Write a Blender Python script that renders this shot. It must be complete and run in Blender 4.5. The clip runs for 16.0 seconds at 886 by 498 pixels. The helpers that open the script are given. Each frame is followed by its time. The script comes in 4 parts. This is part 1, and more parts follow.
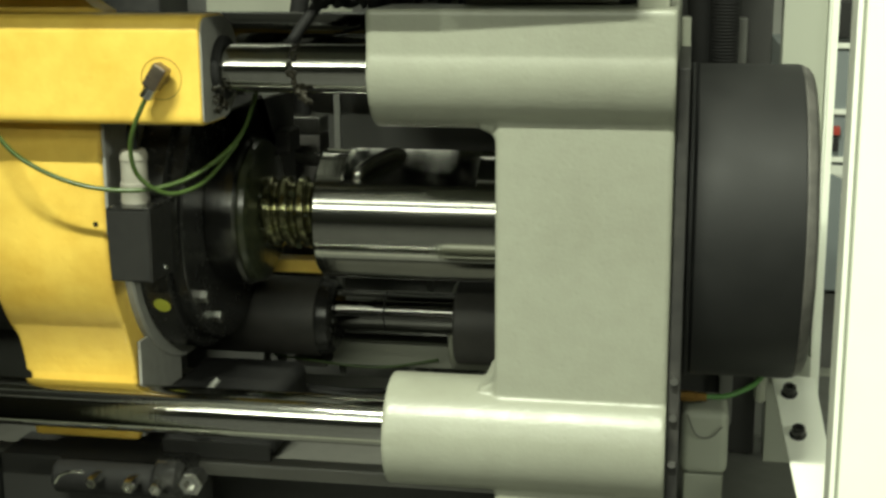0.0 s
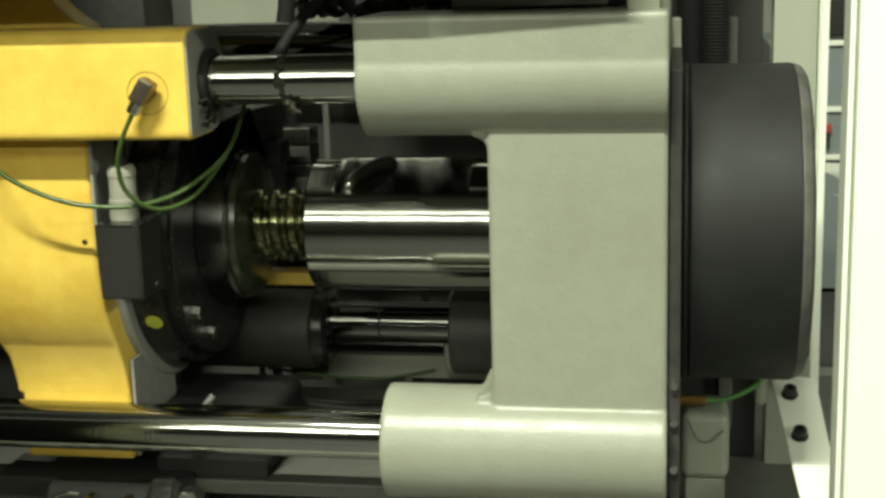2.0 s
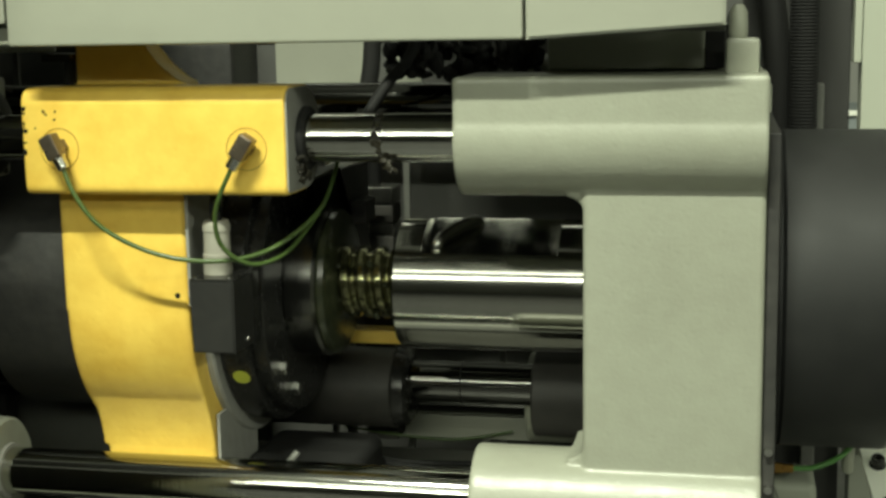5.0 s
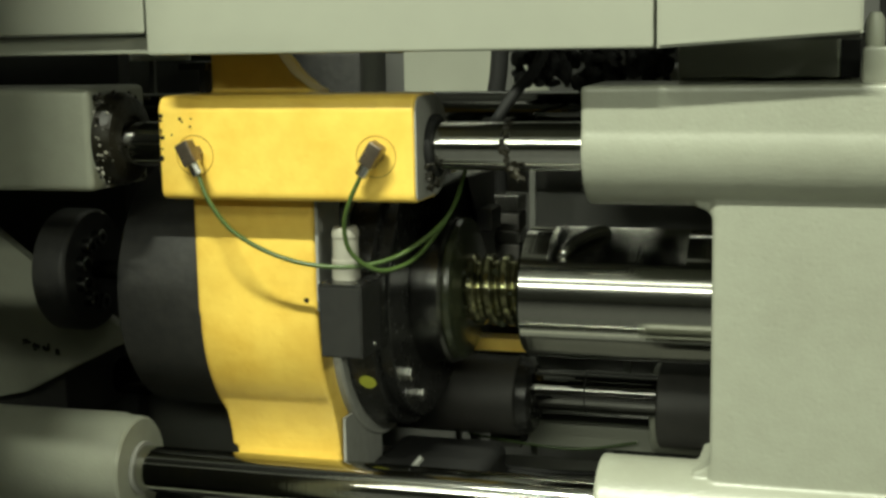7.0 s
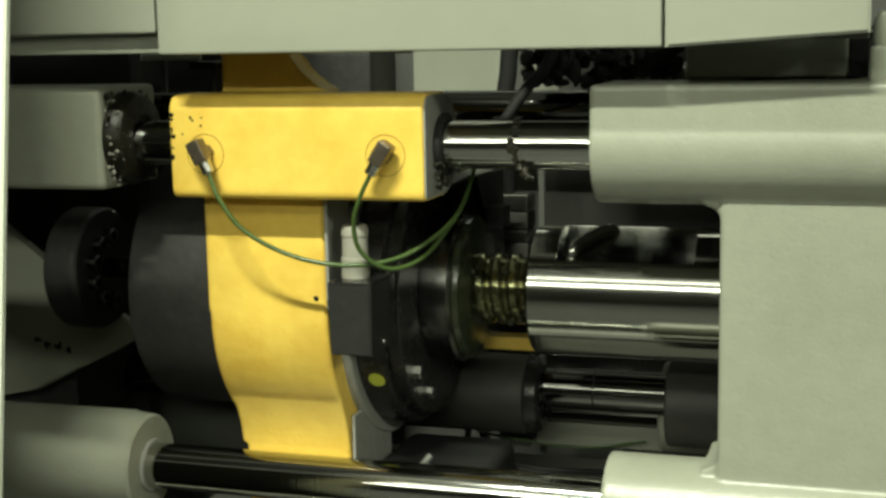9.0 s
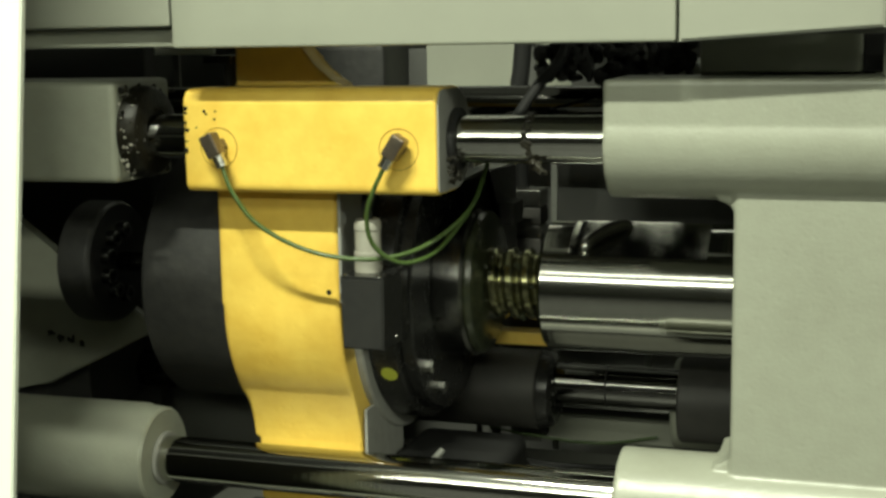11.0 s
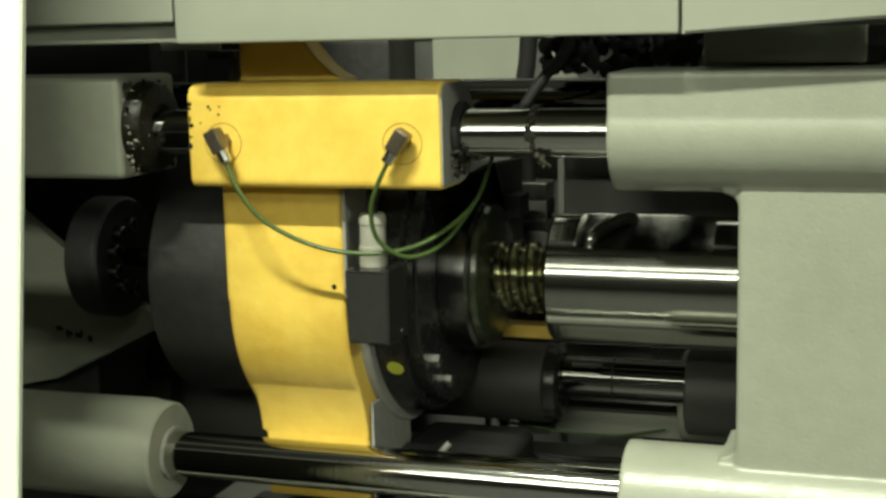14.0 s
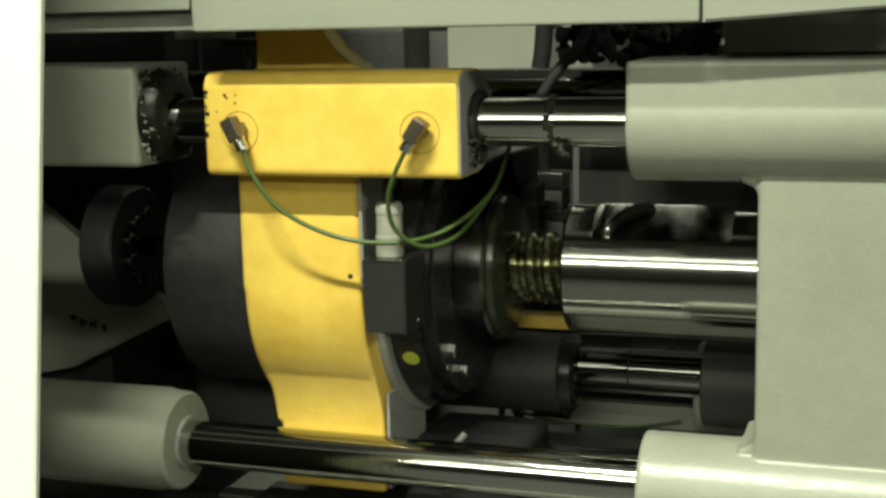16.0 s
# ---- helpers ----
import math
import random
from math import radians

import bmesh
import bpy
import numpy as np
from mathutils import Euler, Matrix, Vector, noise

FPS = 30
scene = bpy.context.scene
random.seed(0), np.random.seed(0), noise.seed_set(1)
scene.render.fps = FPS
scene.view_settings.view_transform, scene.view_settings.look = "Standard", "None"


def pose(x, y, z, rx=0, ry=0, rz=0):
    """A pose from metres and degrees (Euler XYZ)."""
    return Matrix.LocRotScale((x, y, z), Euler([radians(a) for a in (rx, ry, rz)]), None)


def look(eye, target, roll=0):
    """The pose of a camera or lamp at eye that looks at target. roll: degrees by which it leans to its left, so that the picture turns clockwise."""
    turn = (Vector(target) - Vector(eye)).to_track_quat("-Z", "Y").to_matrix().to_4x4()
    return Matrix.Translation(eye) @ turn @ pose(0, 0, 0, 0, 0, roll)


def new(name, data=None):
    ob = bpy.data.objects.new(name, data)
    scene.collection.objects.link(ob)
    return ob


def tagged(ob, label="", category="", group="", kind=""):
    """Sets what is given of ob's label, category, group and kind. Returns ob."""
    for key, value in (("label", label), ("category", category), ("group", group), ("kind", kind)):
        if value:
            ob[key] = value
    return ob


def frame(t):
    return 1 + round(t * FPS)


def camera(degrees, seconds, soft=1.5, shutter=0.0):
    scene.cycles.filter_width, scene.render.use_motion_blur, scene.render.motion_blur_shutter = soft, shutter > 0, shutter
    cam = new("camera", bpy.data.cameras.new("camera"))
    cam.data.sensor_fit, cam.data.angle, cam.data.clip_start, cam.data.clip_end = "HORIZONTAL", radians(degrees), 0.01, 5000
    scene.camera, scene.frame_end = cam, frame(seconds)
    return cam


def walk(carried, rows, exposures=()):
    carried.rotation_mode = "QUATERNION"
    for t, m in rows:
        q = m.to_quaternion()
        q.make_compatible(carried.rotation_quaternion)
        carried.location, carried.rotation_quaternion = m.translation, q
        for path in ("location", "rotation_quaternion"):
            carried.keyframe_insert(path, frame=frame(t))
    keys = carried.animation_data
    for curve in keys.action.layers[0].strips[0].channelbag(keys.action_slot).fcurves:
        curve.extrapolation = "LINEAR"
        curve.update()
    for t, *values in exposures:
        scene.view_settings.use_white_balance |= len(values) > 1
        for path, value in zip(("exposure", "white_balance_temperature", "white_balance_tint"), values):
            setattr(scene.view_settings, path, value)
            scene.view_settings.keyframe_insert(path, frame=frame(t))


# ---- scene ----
cam = camera(36.18, 16.0, soft=2.9, shutter=0.5)
PATH = [
    (0, (0.266, -1.146, 1.351), (-0.082, 0.776, 0.918), -0.3),
    (0.5, (0.27, -1.151, 1.349), (-0.089, 0.77, 0.925), -1.0),
    (1, (0.268, -1.145, 1.348), (-0.135, 0.771, 0.937), -1.0),
    (1.5, (0.27, -1.143, 1.349), (-0.122, 0.78, 0.964), -1.8),
    (2, (0.263, -1.133, 1.35), (-0.075, 0.792, 0.927), -1.7),
    (2.5, (0.224, -1.135, 1.344), (-0.073, 0.805, 0.958), -2.2),
    (3, (0.216, -1.142, 1.345), (-0.109, 0.799, 0.989), -1.2),
    (3.5, (0.221, -1.139, 1.35), (-0.13, 0.8, 1.006), -0.8),
    (3.7, (0.22, -1.139, 1.349), (-0.149, 0.797, 1.007), -0.9),
    (5.8, (0.228, -1.146, 1.344), (-0.221, 0.78, 1.020), -0.9),
    (6, (0.229, -1.147, 1.343), (-0.276, 0.76, 1.012), -1.0),
    (6.5, (0.217, -1.148, 1.343), (-0.36, 0.743, 1.037), -0.8),
    (7, (0.219, -1.146, 1.347), (-0.359, 0.743, 1.034), -1.1),
    (7.5, (0.221, -1.147, 1.342), (-0.366, 0.738, 1.026), -1.3),
    (8, (0.223, -1.146, 1.344), (-0.371, 0.738, 1.03), -1.2),
    (8.5, (0.224, -1.149, 1.343), (-0.361, 0.739, 1.036), -1.1),
    (9, (0.222, -1.151, 1.346), (-0.371, 0.734, 1.034), -1.1),
    (9.5, (0.218, -1.151, 1.343), (-0.379, 0.733, 1.032), -1.1),
    (12, (0.225, -1.153, 1.344), (-0.398, 0.72, 1.017), -1.2),
    (12.5, (0.227, -1.15, 1.345), (-0.403, 0.719, 1.012), -1.5),
    (13, (0.229, -1.151, 1.345), (-0.406, 0.717, 1.016), -1.6),
    (13.5, (0.229, -1.149, 1.346), (-0.404, 0.719, 1.016), -1.6),
    (14, (0.228, -1.149, 1.345), (-0.399, 0.722, 1.018), -1.4),
    (14.5, (0.226, -1.152, 1.346), (-0.406, 0.717, 1.015), -1.3),
    (15, (0.225, -1.154, 1.344), (-0.406, 0.715, 1.012), -1.2),
    (15.5, (0.224, -1.149, 1.345), (-0.416, 0.715, 1.006), -1.2),
    (16, (0.219, -1.147, 1.342), (-0.419, 0.718, 1.004), -1.3),
]
walk(cam, [(t, look(eye, at, roll)) for t, eye, at, roll in PATH])

# ---- world and lamps ----
world = bpy.data.worlds.new("hall_air")
scene.world = world
world.use_nodes = True
world.node_tree.nodes["Background"].inputs[0].default_value = (0.55, 0.62, 0.5, 1)
world.node_tree.nodes["Background"].inputs[1].default_value = 0.06


def hall_lamp(x, y, z, length, width, watts, turn=0):
    """An area lamp for a hanging fluorescent fitting; the rear row is an added fill."""
    li = bpy.data.lights.new("tube_light", "AREA")
    li.shape, li.size, li.size_y, li.energy = "RECTANGLE", length, width, watts
    li.color = (0.945, 1.0, 0.79)
    ob = new("tube_light", li)
    ob.matrix_world = look((x, y, z), (x * 0.6, 0.0, 1.0)) @ pose(0, 0, 0, 0, 0, turn)
    return ob


for hx, hy, hz, hl, hw, hp in ((-0.35, -2.45, 4.4, 1.2, 0.08, 272), (-0.3, -5.2, 4.2, 6.0, 0.12, 40), (-0.2, -8.4, 4.2, 7.0, 0.24, 200), (5.0, -3.2, 3.4, 1.2, 0.12, 95),
                               # unseen rear row, added to lift the dark interior a little
                               (0.2, 3.4, 4.4, 6.0, 0.16, 14)):
    hall_lamp(hx, hy, hz, hl, hw, hp)

# ---- materials ----


def material(name, color, rough=0.5, metal=0.0, second=None, grain=(60.0, 0.15), stain=(6.0, 0.25), bump=0.0, bump_scale=200.0,
             stretch=(1, 1, 1), coat=0.0, spec=0.5, rough_var=0.1, pits=0.0):
    m = bpy.data.materials.new(name)
    m.use_nodes = True
    nt = m.node_tree
    n, ln = nt.nodes, nt.links
    b = n["Principled BSDF"]
    tc = n.new("ShaderNodeTexCoord")
    mp = n.new("ShaderNodeMapping")
    mp.inputs["Scale"].default_value = stretch
    ln.new(tc.outputs["Object"], mp.inputs[0])
    n1 = n.new("ShaderNodeTexNoise")
    n1.inputs["Scale"].default_value, n1.inputs["Detail"].default_value = grain[0], 5
    n2 = n.new("ShaderNodeTexNoise")
    n2.inputs["Scale"].default_value, n2.inputs["Detail"].default_value = stain[0], 6
    ln.new(mp.outputs[0], n1.inputs[0])
    ln.new(tc.outputs["Object"], n2.inputs[0])
    c2 = second or tuple(v * 0.6 for v in color)
    r1 = n.new("ShaderNodeMapRange")
    r1.inputs[1].default_value, r1.inputs[2].default_value = 0.35, 0.7
    r1.inputs[3].default_value, r1.inputs[4].default_value = 0.0, grain[1]
    r2 = n.new("ShaderNodeMapRange")
    r2.inputs[1].default_value, r2.inputs[2].default_value = 0.48, 0.75
    r2.inputs[3].default_value, r2.inputs[4].default_value = 0.0, stain[1]
    ln.new(n1.outputs[0], r1.inputs[0])
    ln.new(n2.outputs[0], r2.inputs[0])
    add = n.new("ShaderNodeMath")
    add.operation, add.use_clamp = "ADD", True
    ln.new(r1.outputs[0], add.inputs[0])
    ln.new(r2.outputs[0], add.inputs[1])
    mix = n.new("ShaderNodeMix")
    mix.data_type = "RGBA"
    mix.inputs[6].default_value, mix.inputs[7].default_value = (*color, 1), (*c2, 1)
    ln.new(add.outputs[0], mix.inputs[0])
    ln.new(mix.outputs[2], b.inputs["Base Color"])
    rr = n.new("ShaderNodeMapRange")
    rr.inputs[3].default_value, rr.inputs[4].default_value = max(0.02, rough - rough_var), min(1, rough + rough_var)
    ln.new(n1.outputs[0], rr.inputs[0])
    ln.new(rr.outputs[0], b.inputs["Roughness"])
    b.inputs["Metallic"].default_value = metal
    b.inputs["Specular IOR Level"].default_value = spec
    b.inputs["Coat Weight"].default_value = coat
    b.inputs["Coat Roughness"].default_value = 0.15
    if bump or pits:
        n3 = n.new("ShaderNodeTexNoise")
        n3.inputs["Scale"].default_value, n3.inputs["Detail"].default_value = bump_scale, 3
        ln.new(mp.outputs[0], n3.inputs[0])
        bp = n.new("ShaderNodeBump")
        bp.inputs["Strength"].default_value, bp.inputs["Distance"].default_value = max(bump, 0.05), 0.002
        ln.new(n3.outputs[0], bp.inputs["Height"])
        last = bp
        if pits:
            vo = n.new("ShaderNodeTexVoronoi")
            vo.inputs["Scale"].default_value = 95.0
            pm = n.new("ShaderNodeMapRange")
            pm.inputs[1].default_value, pm.inputs[2].default_value = 0.05, 0.3
            bp2 = n.new("ShaderNodeBump")
            bp2.inputs["Strength"].default_value, bp2.inputs["Distance"].default_value = pits, 0.002
            ln.new(tc.outputs["Object"], vo.inputs["Vector"])
            ln.new(vo.outputs["Distance"], pm.inputs[0])
            ln.new(pm.outputs[0], bp2.inputs["Height"])
            ln.new(bp.outputs[0], bp2.inputs["Normal"])
            last = bp2
        ln.new(last.outputs[0], b.inputs["Normal"])
    return m


GREY = material("grey_machine_paint", (0.318, 0.330, 0.266), 0.34, second=(0.235, 0.235, 0.185), grain=(60, 0.25), stain=(9, 0.32), bump=0.14, bump_scale=330, pits=0.07)
GREY_SHEET = material("grey_sheet_paint", (0.295, 0.305, 0.25), 0.38, second=(0.22, 0.225, 0.185), grain=(30, 0.15), stain=(4, 0.25), bump=0.06, bump_scale=160)
GREY_DARK = material("grey_primer", (0.15, 0.153, 0.137), 0.5, second=(0.10, 0.10, 0.09), stain=(10, 0.4), bump=0.1)
YELLOW = material("yellow_machine_paint", (0.87, 0.605, 0.115), 0.36, second=(0.68, 0.40, 0.05), grain=(70, 0.3), stain=(14, 0.55), bump=0.36, bump_scale=34, pits=0.08)
CHROME = material("ground_chrome", (0.55, 0.55, 0.51), 0.085, 1.0, second=(0.4, 0.4, 0.36), grain=(300, 0.3), stain=(25, 0.25), bump=0.02, bump_scale=500, stretch=(1, 0.05, 0.05), rough_var=0.03)
STEEL = material("machined_steel", (0.50, 0.50, 0.46), 0.24, 1.0, second=(0.3, 0.3, 0.28), grain=(260, 0.4), stain=(20, 0.35), bump=0.04, bump_scale=420, stretch=(1, 0.06, 0.06), rough_var=0.08)
OXIDE = material("black_oxide_steel", (0.020, 0.020, 0.019), 0.25, 0.35, second=(0.045, 0.045, 0.042), grain=(120, 0.35), stain=(18, 0.4), bump=0.015)
IRON = material("dark_cast_iron", (0.028, 0.028, 0.027), 0.55, 0.1, second=(0.055, 0.053, 0.048), grain=(80, 0.5), stain=(9, 0.6), bump=0.25, bump_scale=120)
GUNMETAL = material("grey_brown_steel", (0.042, 0.041, 0.037), 0.55, 0.1, second=(0.075, 0.07, 0.063), grain=(60, 0.4), stain=(12, 0.4), bump=0.05)
PULLEY = material("dark_grey_pulley", (0.010, 0.0105, 0.0105), 0.6, 0.0, second=(0.024, 0.024, 0.023), grain=(30, 0.25), stain=(7, 0.5), bump=0.04, spec=0.35)
NUT_STEEL = material("brushed_nut_steel", (0.42, 0.42, 0.38), 0.12, 1.0, second=(0.34, 0.34, 0.31), grain=(350, 0.35), stain=(22, 0.3), bump=0.05, bump_scale=480, stretch=(1, 0.04, 0.04), rough_var=0.05)
DARK_CHROME = material("oily_and_shaded_dark_chrome", (0.10, 0.10, 0.094), 0.08, 1.0, second=(0.08, 0.08, 0.07), grain=(300, 0.3), stain=(25, 0.3), bump=0.02, stretch=(1, 0.05, 0.05), rough_var=0.03)
FACE = material("machined_grey_face", (0.28, 0.28, 0.255), 0.45, 0.0, second=(0.2, 0.2, 0.18), grain=(90, 0.3), stain=(20, 0.4), bump=0.05)
PLASTIC = material("black_plastic", (0.021, 0.021, 0.020), 0.5, second=(0.03, 0.03, 0.027), grain=(140, 0.3), stain=(12, 0.3), bump=0.05, spec=0.25)
RUBBER = material("black_rubber", (0.018, 0.018, 0.0175), 0.65, second=(0.018, 0.018, 0.018), bump=0.1, spec=0.2)
GREASE = material("dark_grease", (0.011, 0.010, 0.007), 0.33, second=(0.03, 0.027, 0.018), grain=(90, 0.6), bump=0.4, bump_scale=260, spec=0.25)
GREEN_OIL = material("green_grease", (0.028, 0.034, 0.02), 0.2, second=(0.06, 0.065, 0.03), grain=(90, 0.5), bump=0.3, bump_scale=150, spec=0.7)
THREAD = material("oily_screw_steel", (0.30, 0.29, 0.16), 0.14, 0.9, second=(0.06, 0.065, 0.03), grain=(120, 0.6), stain=(60, 0.6), bump=0.1, bump_scale=200)
COLUMN = material("pale_green_column_paint", (0.37, 0.39, 0.32), 0.4, second=(0.29, 0.31, 0.25), grain=(15, 0.15), stain=(4, 0.3), bump=0.05)
CAB_DARK = material("black_cabinet_paint", (0.032, 0.032, 0.030), 0.5, second=(0.04, 0.04, 0.036), stain=(4, 0.4), bump=0.04)
WORN = material("worn_rim_steel", (0.16, 0.155, 0.14), 0.5, 0.2, second=(0.06, 0.06, 0.055), grain=(60, 0.5), stain=(15, 0.6), bump=0.05)
DARK_STEEL = material("dark_turned_steel", (0.19, 0.19, 0.18), 0.24, 1.0, second=(0.10, 0.10, 0.095), grain=(200, 0.4), stain=(25, 0.4), bump=0.04, stretch=(1, 0.06, 0.06), rough_var=0.06)
BRASS = material("brass", (0.45, 0.26, 0.07), 0.3, 0.9, bump=0.04)
NICKEL = material("brown_nickel", (0.20, 0.165, 0.125), 0.3, 0.8, second=(0.09, 0.075, 0.06), grain=(120, 0.4), stain=(40, 0.4), bump=0.06)
BRIGHT = material("bright_steel", (0.72, 0.72, 0.68), 0.22, 1.0, grain=(200, 0.2), bump=0.03)
HOSE = material("green_tube", (0.055, 0.095, 0.022), 0.3, second=(0.04, 0.07, 0.015), grain=(70, 0.3), spec=0.6)
HOSE_BRIGHT = material("fresh_green_tube", (0.09, 0.24, 0.06), 0.3, grain=(70, 0.2), spec=0.6)
WHITE = material("white_guard_paint", (0.90, 0.93, 0.82), 0.35, second=(0.66, 0.68, 0.58), grain=(20, 0.12), stain=(3, 0.2), bump=0.05)
BEIGE = material("pale_cap", (0.33, 0.32, 0.27), 0.45, second=(0.22, 0.21, 0.17), grain=(80, 0.3), bump=0.08)
LIME = material("lime_label", (0.48, 0.52, 0.05), 0.5, grain=(60, 0.2))
BLUEGREY = material("blue_grey_shelf", (0.22, 0.25, 0.25), 0.5, grain=(8, 0.2), stain=(2, 0.3))
BRICK_RED = material("dull_red_paint", (0.13, 0.045, 0.03), 0.5, stain=(6, 0.4))
RED = material("red_plastic", (0.45, 0.06, 0.04), 0.4)
FLOOR = material("grey_hall_floor", (0.042, 0.042, 0.039), 0.5, second=(0.028, 0.028, 0.026), grain=(4, 0.4), stain=(1, 0.5), bump=0.05)
WALLP = material("hall_wall_paint", (0.55, 0.56, 0.51), 0.6, second=(0.42, 0.43, 0.39), grain=(3, 0.2), stain=(0.7, 0.3), bump=0.05)
CEIL = material("hall_ceiling_paint", (0.72, 0.73, 0.69), 0.7, grain=(2, 0.3), stain=(0.5, 0.3), bump=0.05)
TRAY = material("oily_grey_tray", (0.13, 0.13, 0.115), 0.35, second=(0.10, 0.10, 0.09), grain=(40, 0.4), stain=(12, 0.6), bump=0.05)
YELLOW_SEAM = material("darker_yellow_seam", (0.33, 0.19, 0.02), 0.5, stain=(40, 0.4))
BACK_DARK = material("dark_guard_paint", (0.075, 0.075, 0.07), 0.5, second=(0.09, 0.09, 0.08), stain=(3, 0.4), bump=0.04)

# ---- mesh helpers ----


def finish(bm, name, mat, smooth=35):
    bmesh.ops.remove_doubles(bm, verts=bm.verts, dist=1e-6)
    bmesh.ops.recalc_face_normals(bm, faces=bm.faces)
    me = bpy.data.meshes.new(name)
    for fc in bm.faces:
        fc.smooth = True
    for ed in bm.edges:
        if len(ed.link_faces) == 2 and ed.calc_face_angle(0) > radians(smooth):
            ed.smooth = False
    bm.to_mesh(me)
    bm.free()
    me.materials.append(mat)
    return me


def part(name, bm, mat, parent=None, label="", smooth=35):
    ob = new(name, finish(bm, name, mat, smooth))
    if mat not in (GREASE, GREEN_OIL):
        wn = ob.modifiers.new("even_shading", "WEIGHTED_NORMAL")
        wn.keep_sharp = True
    if parent:
        ob.parent = parent
    if label:
        ob["label"] = label
    return ob


def thing(name, label, category, group="", at=(0, 0, 0)):
    ob = new(name)
    ob.empty_display_size = 0.02
    ob.location = at
    return tagged(ob, label, category, group)


def box(x0, x1, y0, y1, z0, z1, bevel=0.002, bm=None, seg=2):
    bm = bm or bmesh.new()
    r = bmesh.ops.create_cube(bm, size=1)
    for v in r["verts"]:
        v.co = Vector(((x0 + x1) / 2 + v.co.x * (x1 - x0), (y0 + y1) / 2 + v.co.y * (y1 - y0), (z0 + z1) / 2 + v.co.z * (z1 - z0)))
    if bevel:
        es = list({e for v in r["verts"] for e in v.link_edges})
        bmesh.ops.bevel(bm, geom=es, offset=bevel, segments=seg, affect="EDGES", profile=0.5)
    return bm


def lathe(profile, y, z, seg=64, bm=None, axis="X", x=0.0, caps=True):
    """A turned solid about an axis; profile: (place along the axis, radius) from end to end."""
    bm = bm or bmesh.new()
    rings = []
    for a, r in profile:
        if r < 1e-6:
            co = {"X": (a, y, z), "Z": (x, y, a), "Y": (x, a, z)}[axis]
            rings.append([bm.verts.new(co)])
            continue
        ring = []
        for i in range(seg):
            c, s = r * math.cos(2 * math.pi * i / seg), r * math.sin(2 * math.pi * i / seg)
            co = {"X": (a, y + c, z + s), "Z": (x + c, y + s, a), "Y": (x + c, a, z + s)}[axis]
            ring.append(bm.verts.new(co))
        rings.append(ring)
    for p, q in zip(rings, rings[1:]):
        for i in range(seg):
            j = (i + 1) % seg
            if len(p) == 1 and len(q) == 1:
                continue
            if len(p) == 1:
                bm.faces.new((p[0], q[i], q[j]))
            elif len(q) == 1:
                bm.faces.new((p[i], q[0], p[j]))
            else:
                bm.faces.new((p[i], q[i], q[j], p[j]))
    for ring in (rings[0], rings[-1]):
        if len(ring) > 1 and caps:
            bm.faces.new(ring)
    return bm


def rod(x0, x1, r, y, z, bevel=0.001, seg=64, bm=None):
    return lathe([(x0, r - bevel), (x0 + bevel, r), (x1 - bevel, r), (x1, r - bevel)], y, z, seg, bm)


def ring(x0, x1, r, inner, y, z, bevel=0.001, seg=64, bm=None):
    return lathe([(x0, inner), (x0, r - bevel), (x0 + bevel, r), (x1 - bevel, r), (x1, r - bevel), (x1, inner), (x0, inner)], y, z, seg, bm, caps=False)


def sweep(points, r, seg=12, bm=None, steps=10):
    """A round tube along a smooth line through the points."""
    bm = bm or bmesh.new()
    p = [Vector(q) for q in points]
    p = [p[0] * 2 - p[1]] + p + [p[-1] * 2 - p[-2]]
    line = []
    for i in range(1, len(p) - 2):
        for k in range(steps):
            t = k / steps
            a, b, c, d = p[i - 1], p[i], p[i + 1], p[i + 2]
            line.append(0.5 * (2 * b + (c - a) * t + (2 * a - 5 * b + 4 * c - d) * t * t + (3 * b - a - 3 * c + d) * t ** 3))
    line.append(p[-2])
    rings, up = [], Vector((0.13, 0.2, 1)).normalized()
    for i, q in enumerate(line):
        d = (line[min(i + 1, len(line) - 1)] - line[max(i - 1, 0)]).normalized()
        u = (up - d * up.dot(d)).normalized()
        up = u
        w = d.cross(u)
        rings.append([bm.verts.new(q + (u * math.cos(2 * math.pi * k / seg) + w * math.sin(2 * math.pi * k / seg)) * r) for k in range(seg)])
    for a, b in zip(rings, rings[1:]):
        for k in range(seg):
            bm.faces.new((a[k], b[k], b[(k + 1) % seg], a[(k + 1) % seg]))
    bm.faces.new(rings[0]), bm.faces.new(rings[-1])
    return bm


def prism(outline, y0, y1, bevel=0.0, bm=None, plane="XZ"):
    """An outline in the XZ (or YZ) plane, given thickness."""
    bm = bm or bmesh.new()
    mk = {"XZ": lambda a, b, d: (a, d, b), "YZ": lambda a, b, d: (d, a, b), "XY": lambda a, b, d: (a, b, d)}[plane]
    f, k = [bm.verts.new(mk(a, b, y0)) for a, b in outline], [bm.verts.new(mk(a, b, y1)) for a, b in outline]
    faces = [bm.faces.new(f), bm.faces.new(k)]
    for i in range(len(f)):
        j = (i + 1) % len(f)
        faces.append(bm.faces.new((f[i], f[j], k[j], k[i])))
    if bevel:
        bmesh.ops.bevel(bm, geom=list({e for fc in faces[:2] for e in fc.edges}), offset=bevel, segments=2, affect="EDGES")
    return bm


def cast(ob, voxel=0.003, rounds=10, factor=0.5):
    """Melts the joined solids of a mesh into one casting with soft fillets."""
    ob.modifiers.clear()
    m = ob.modifiers.new("melt", "REMESH")
    m.mode, m.voxel_size, m.use_smooth_shade = "VOXEL", voxel, True
    s = ob.modifiers.new("fillet", "SMOOTH")
    s.iterations, s.factor = rounds, factor
    return ob


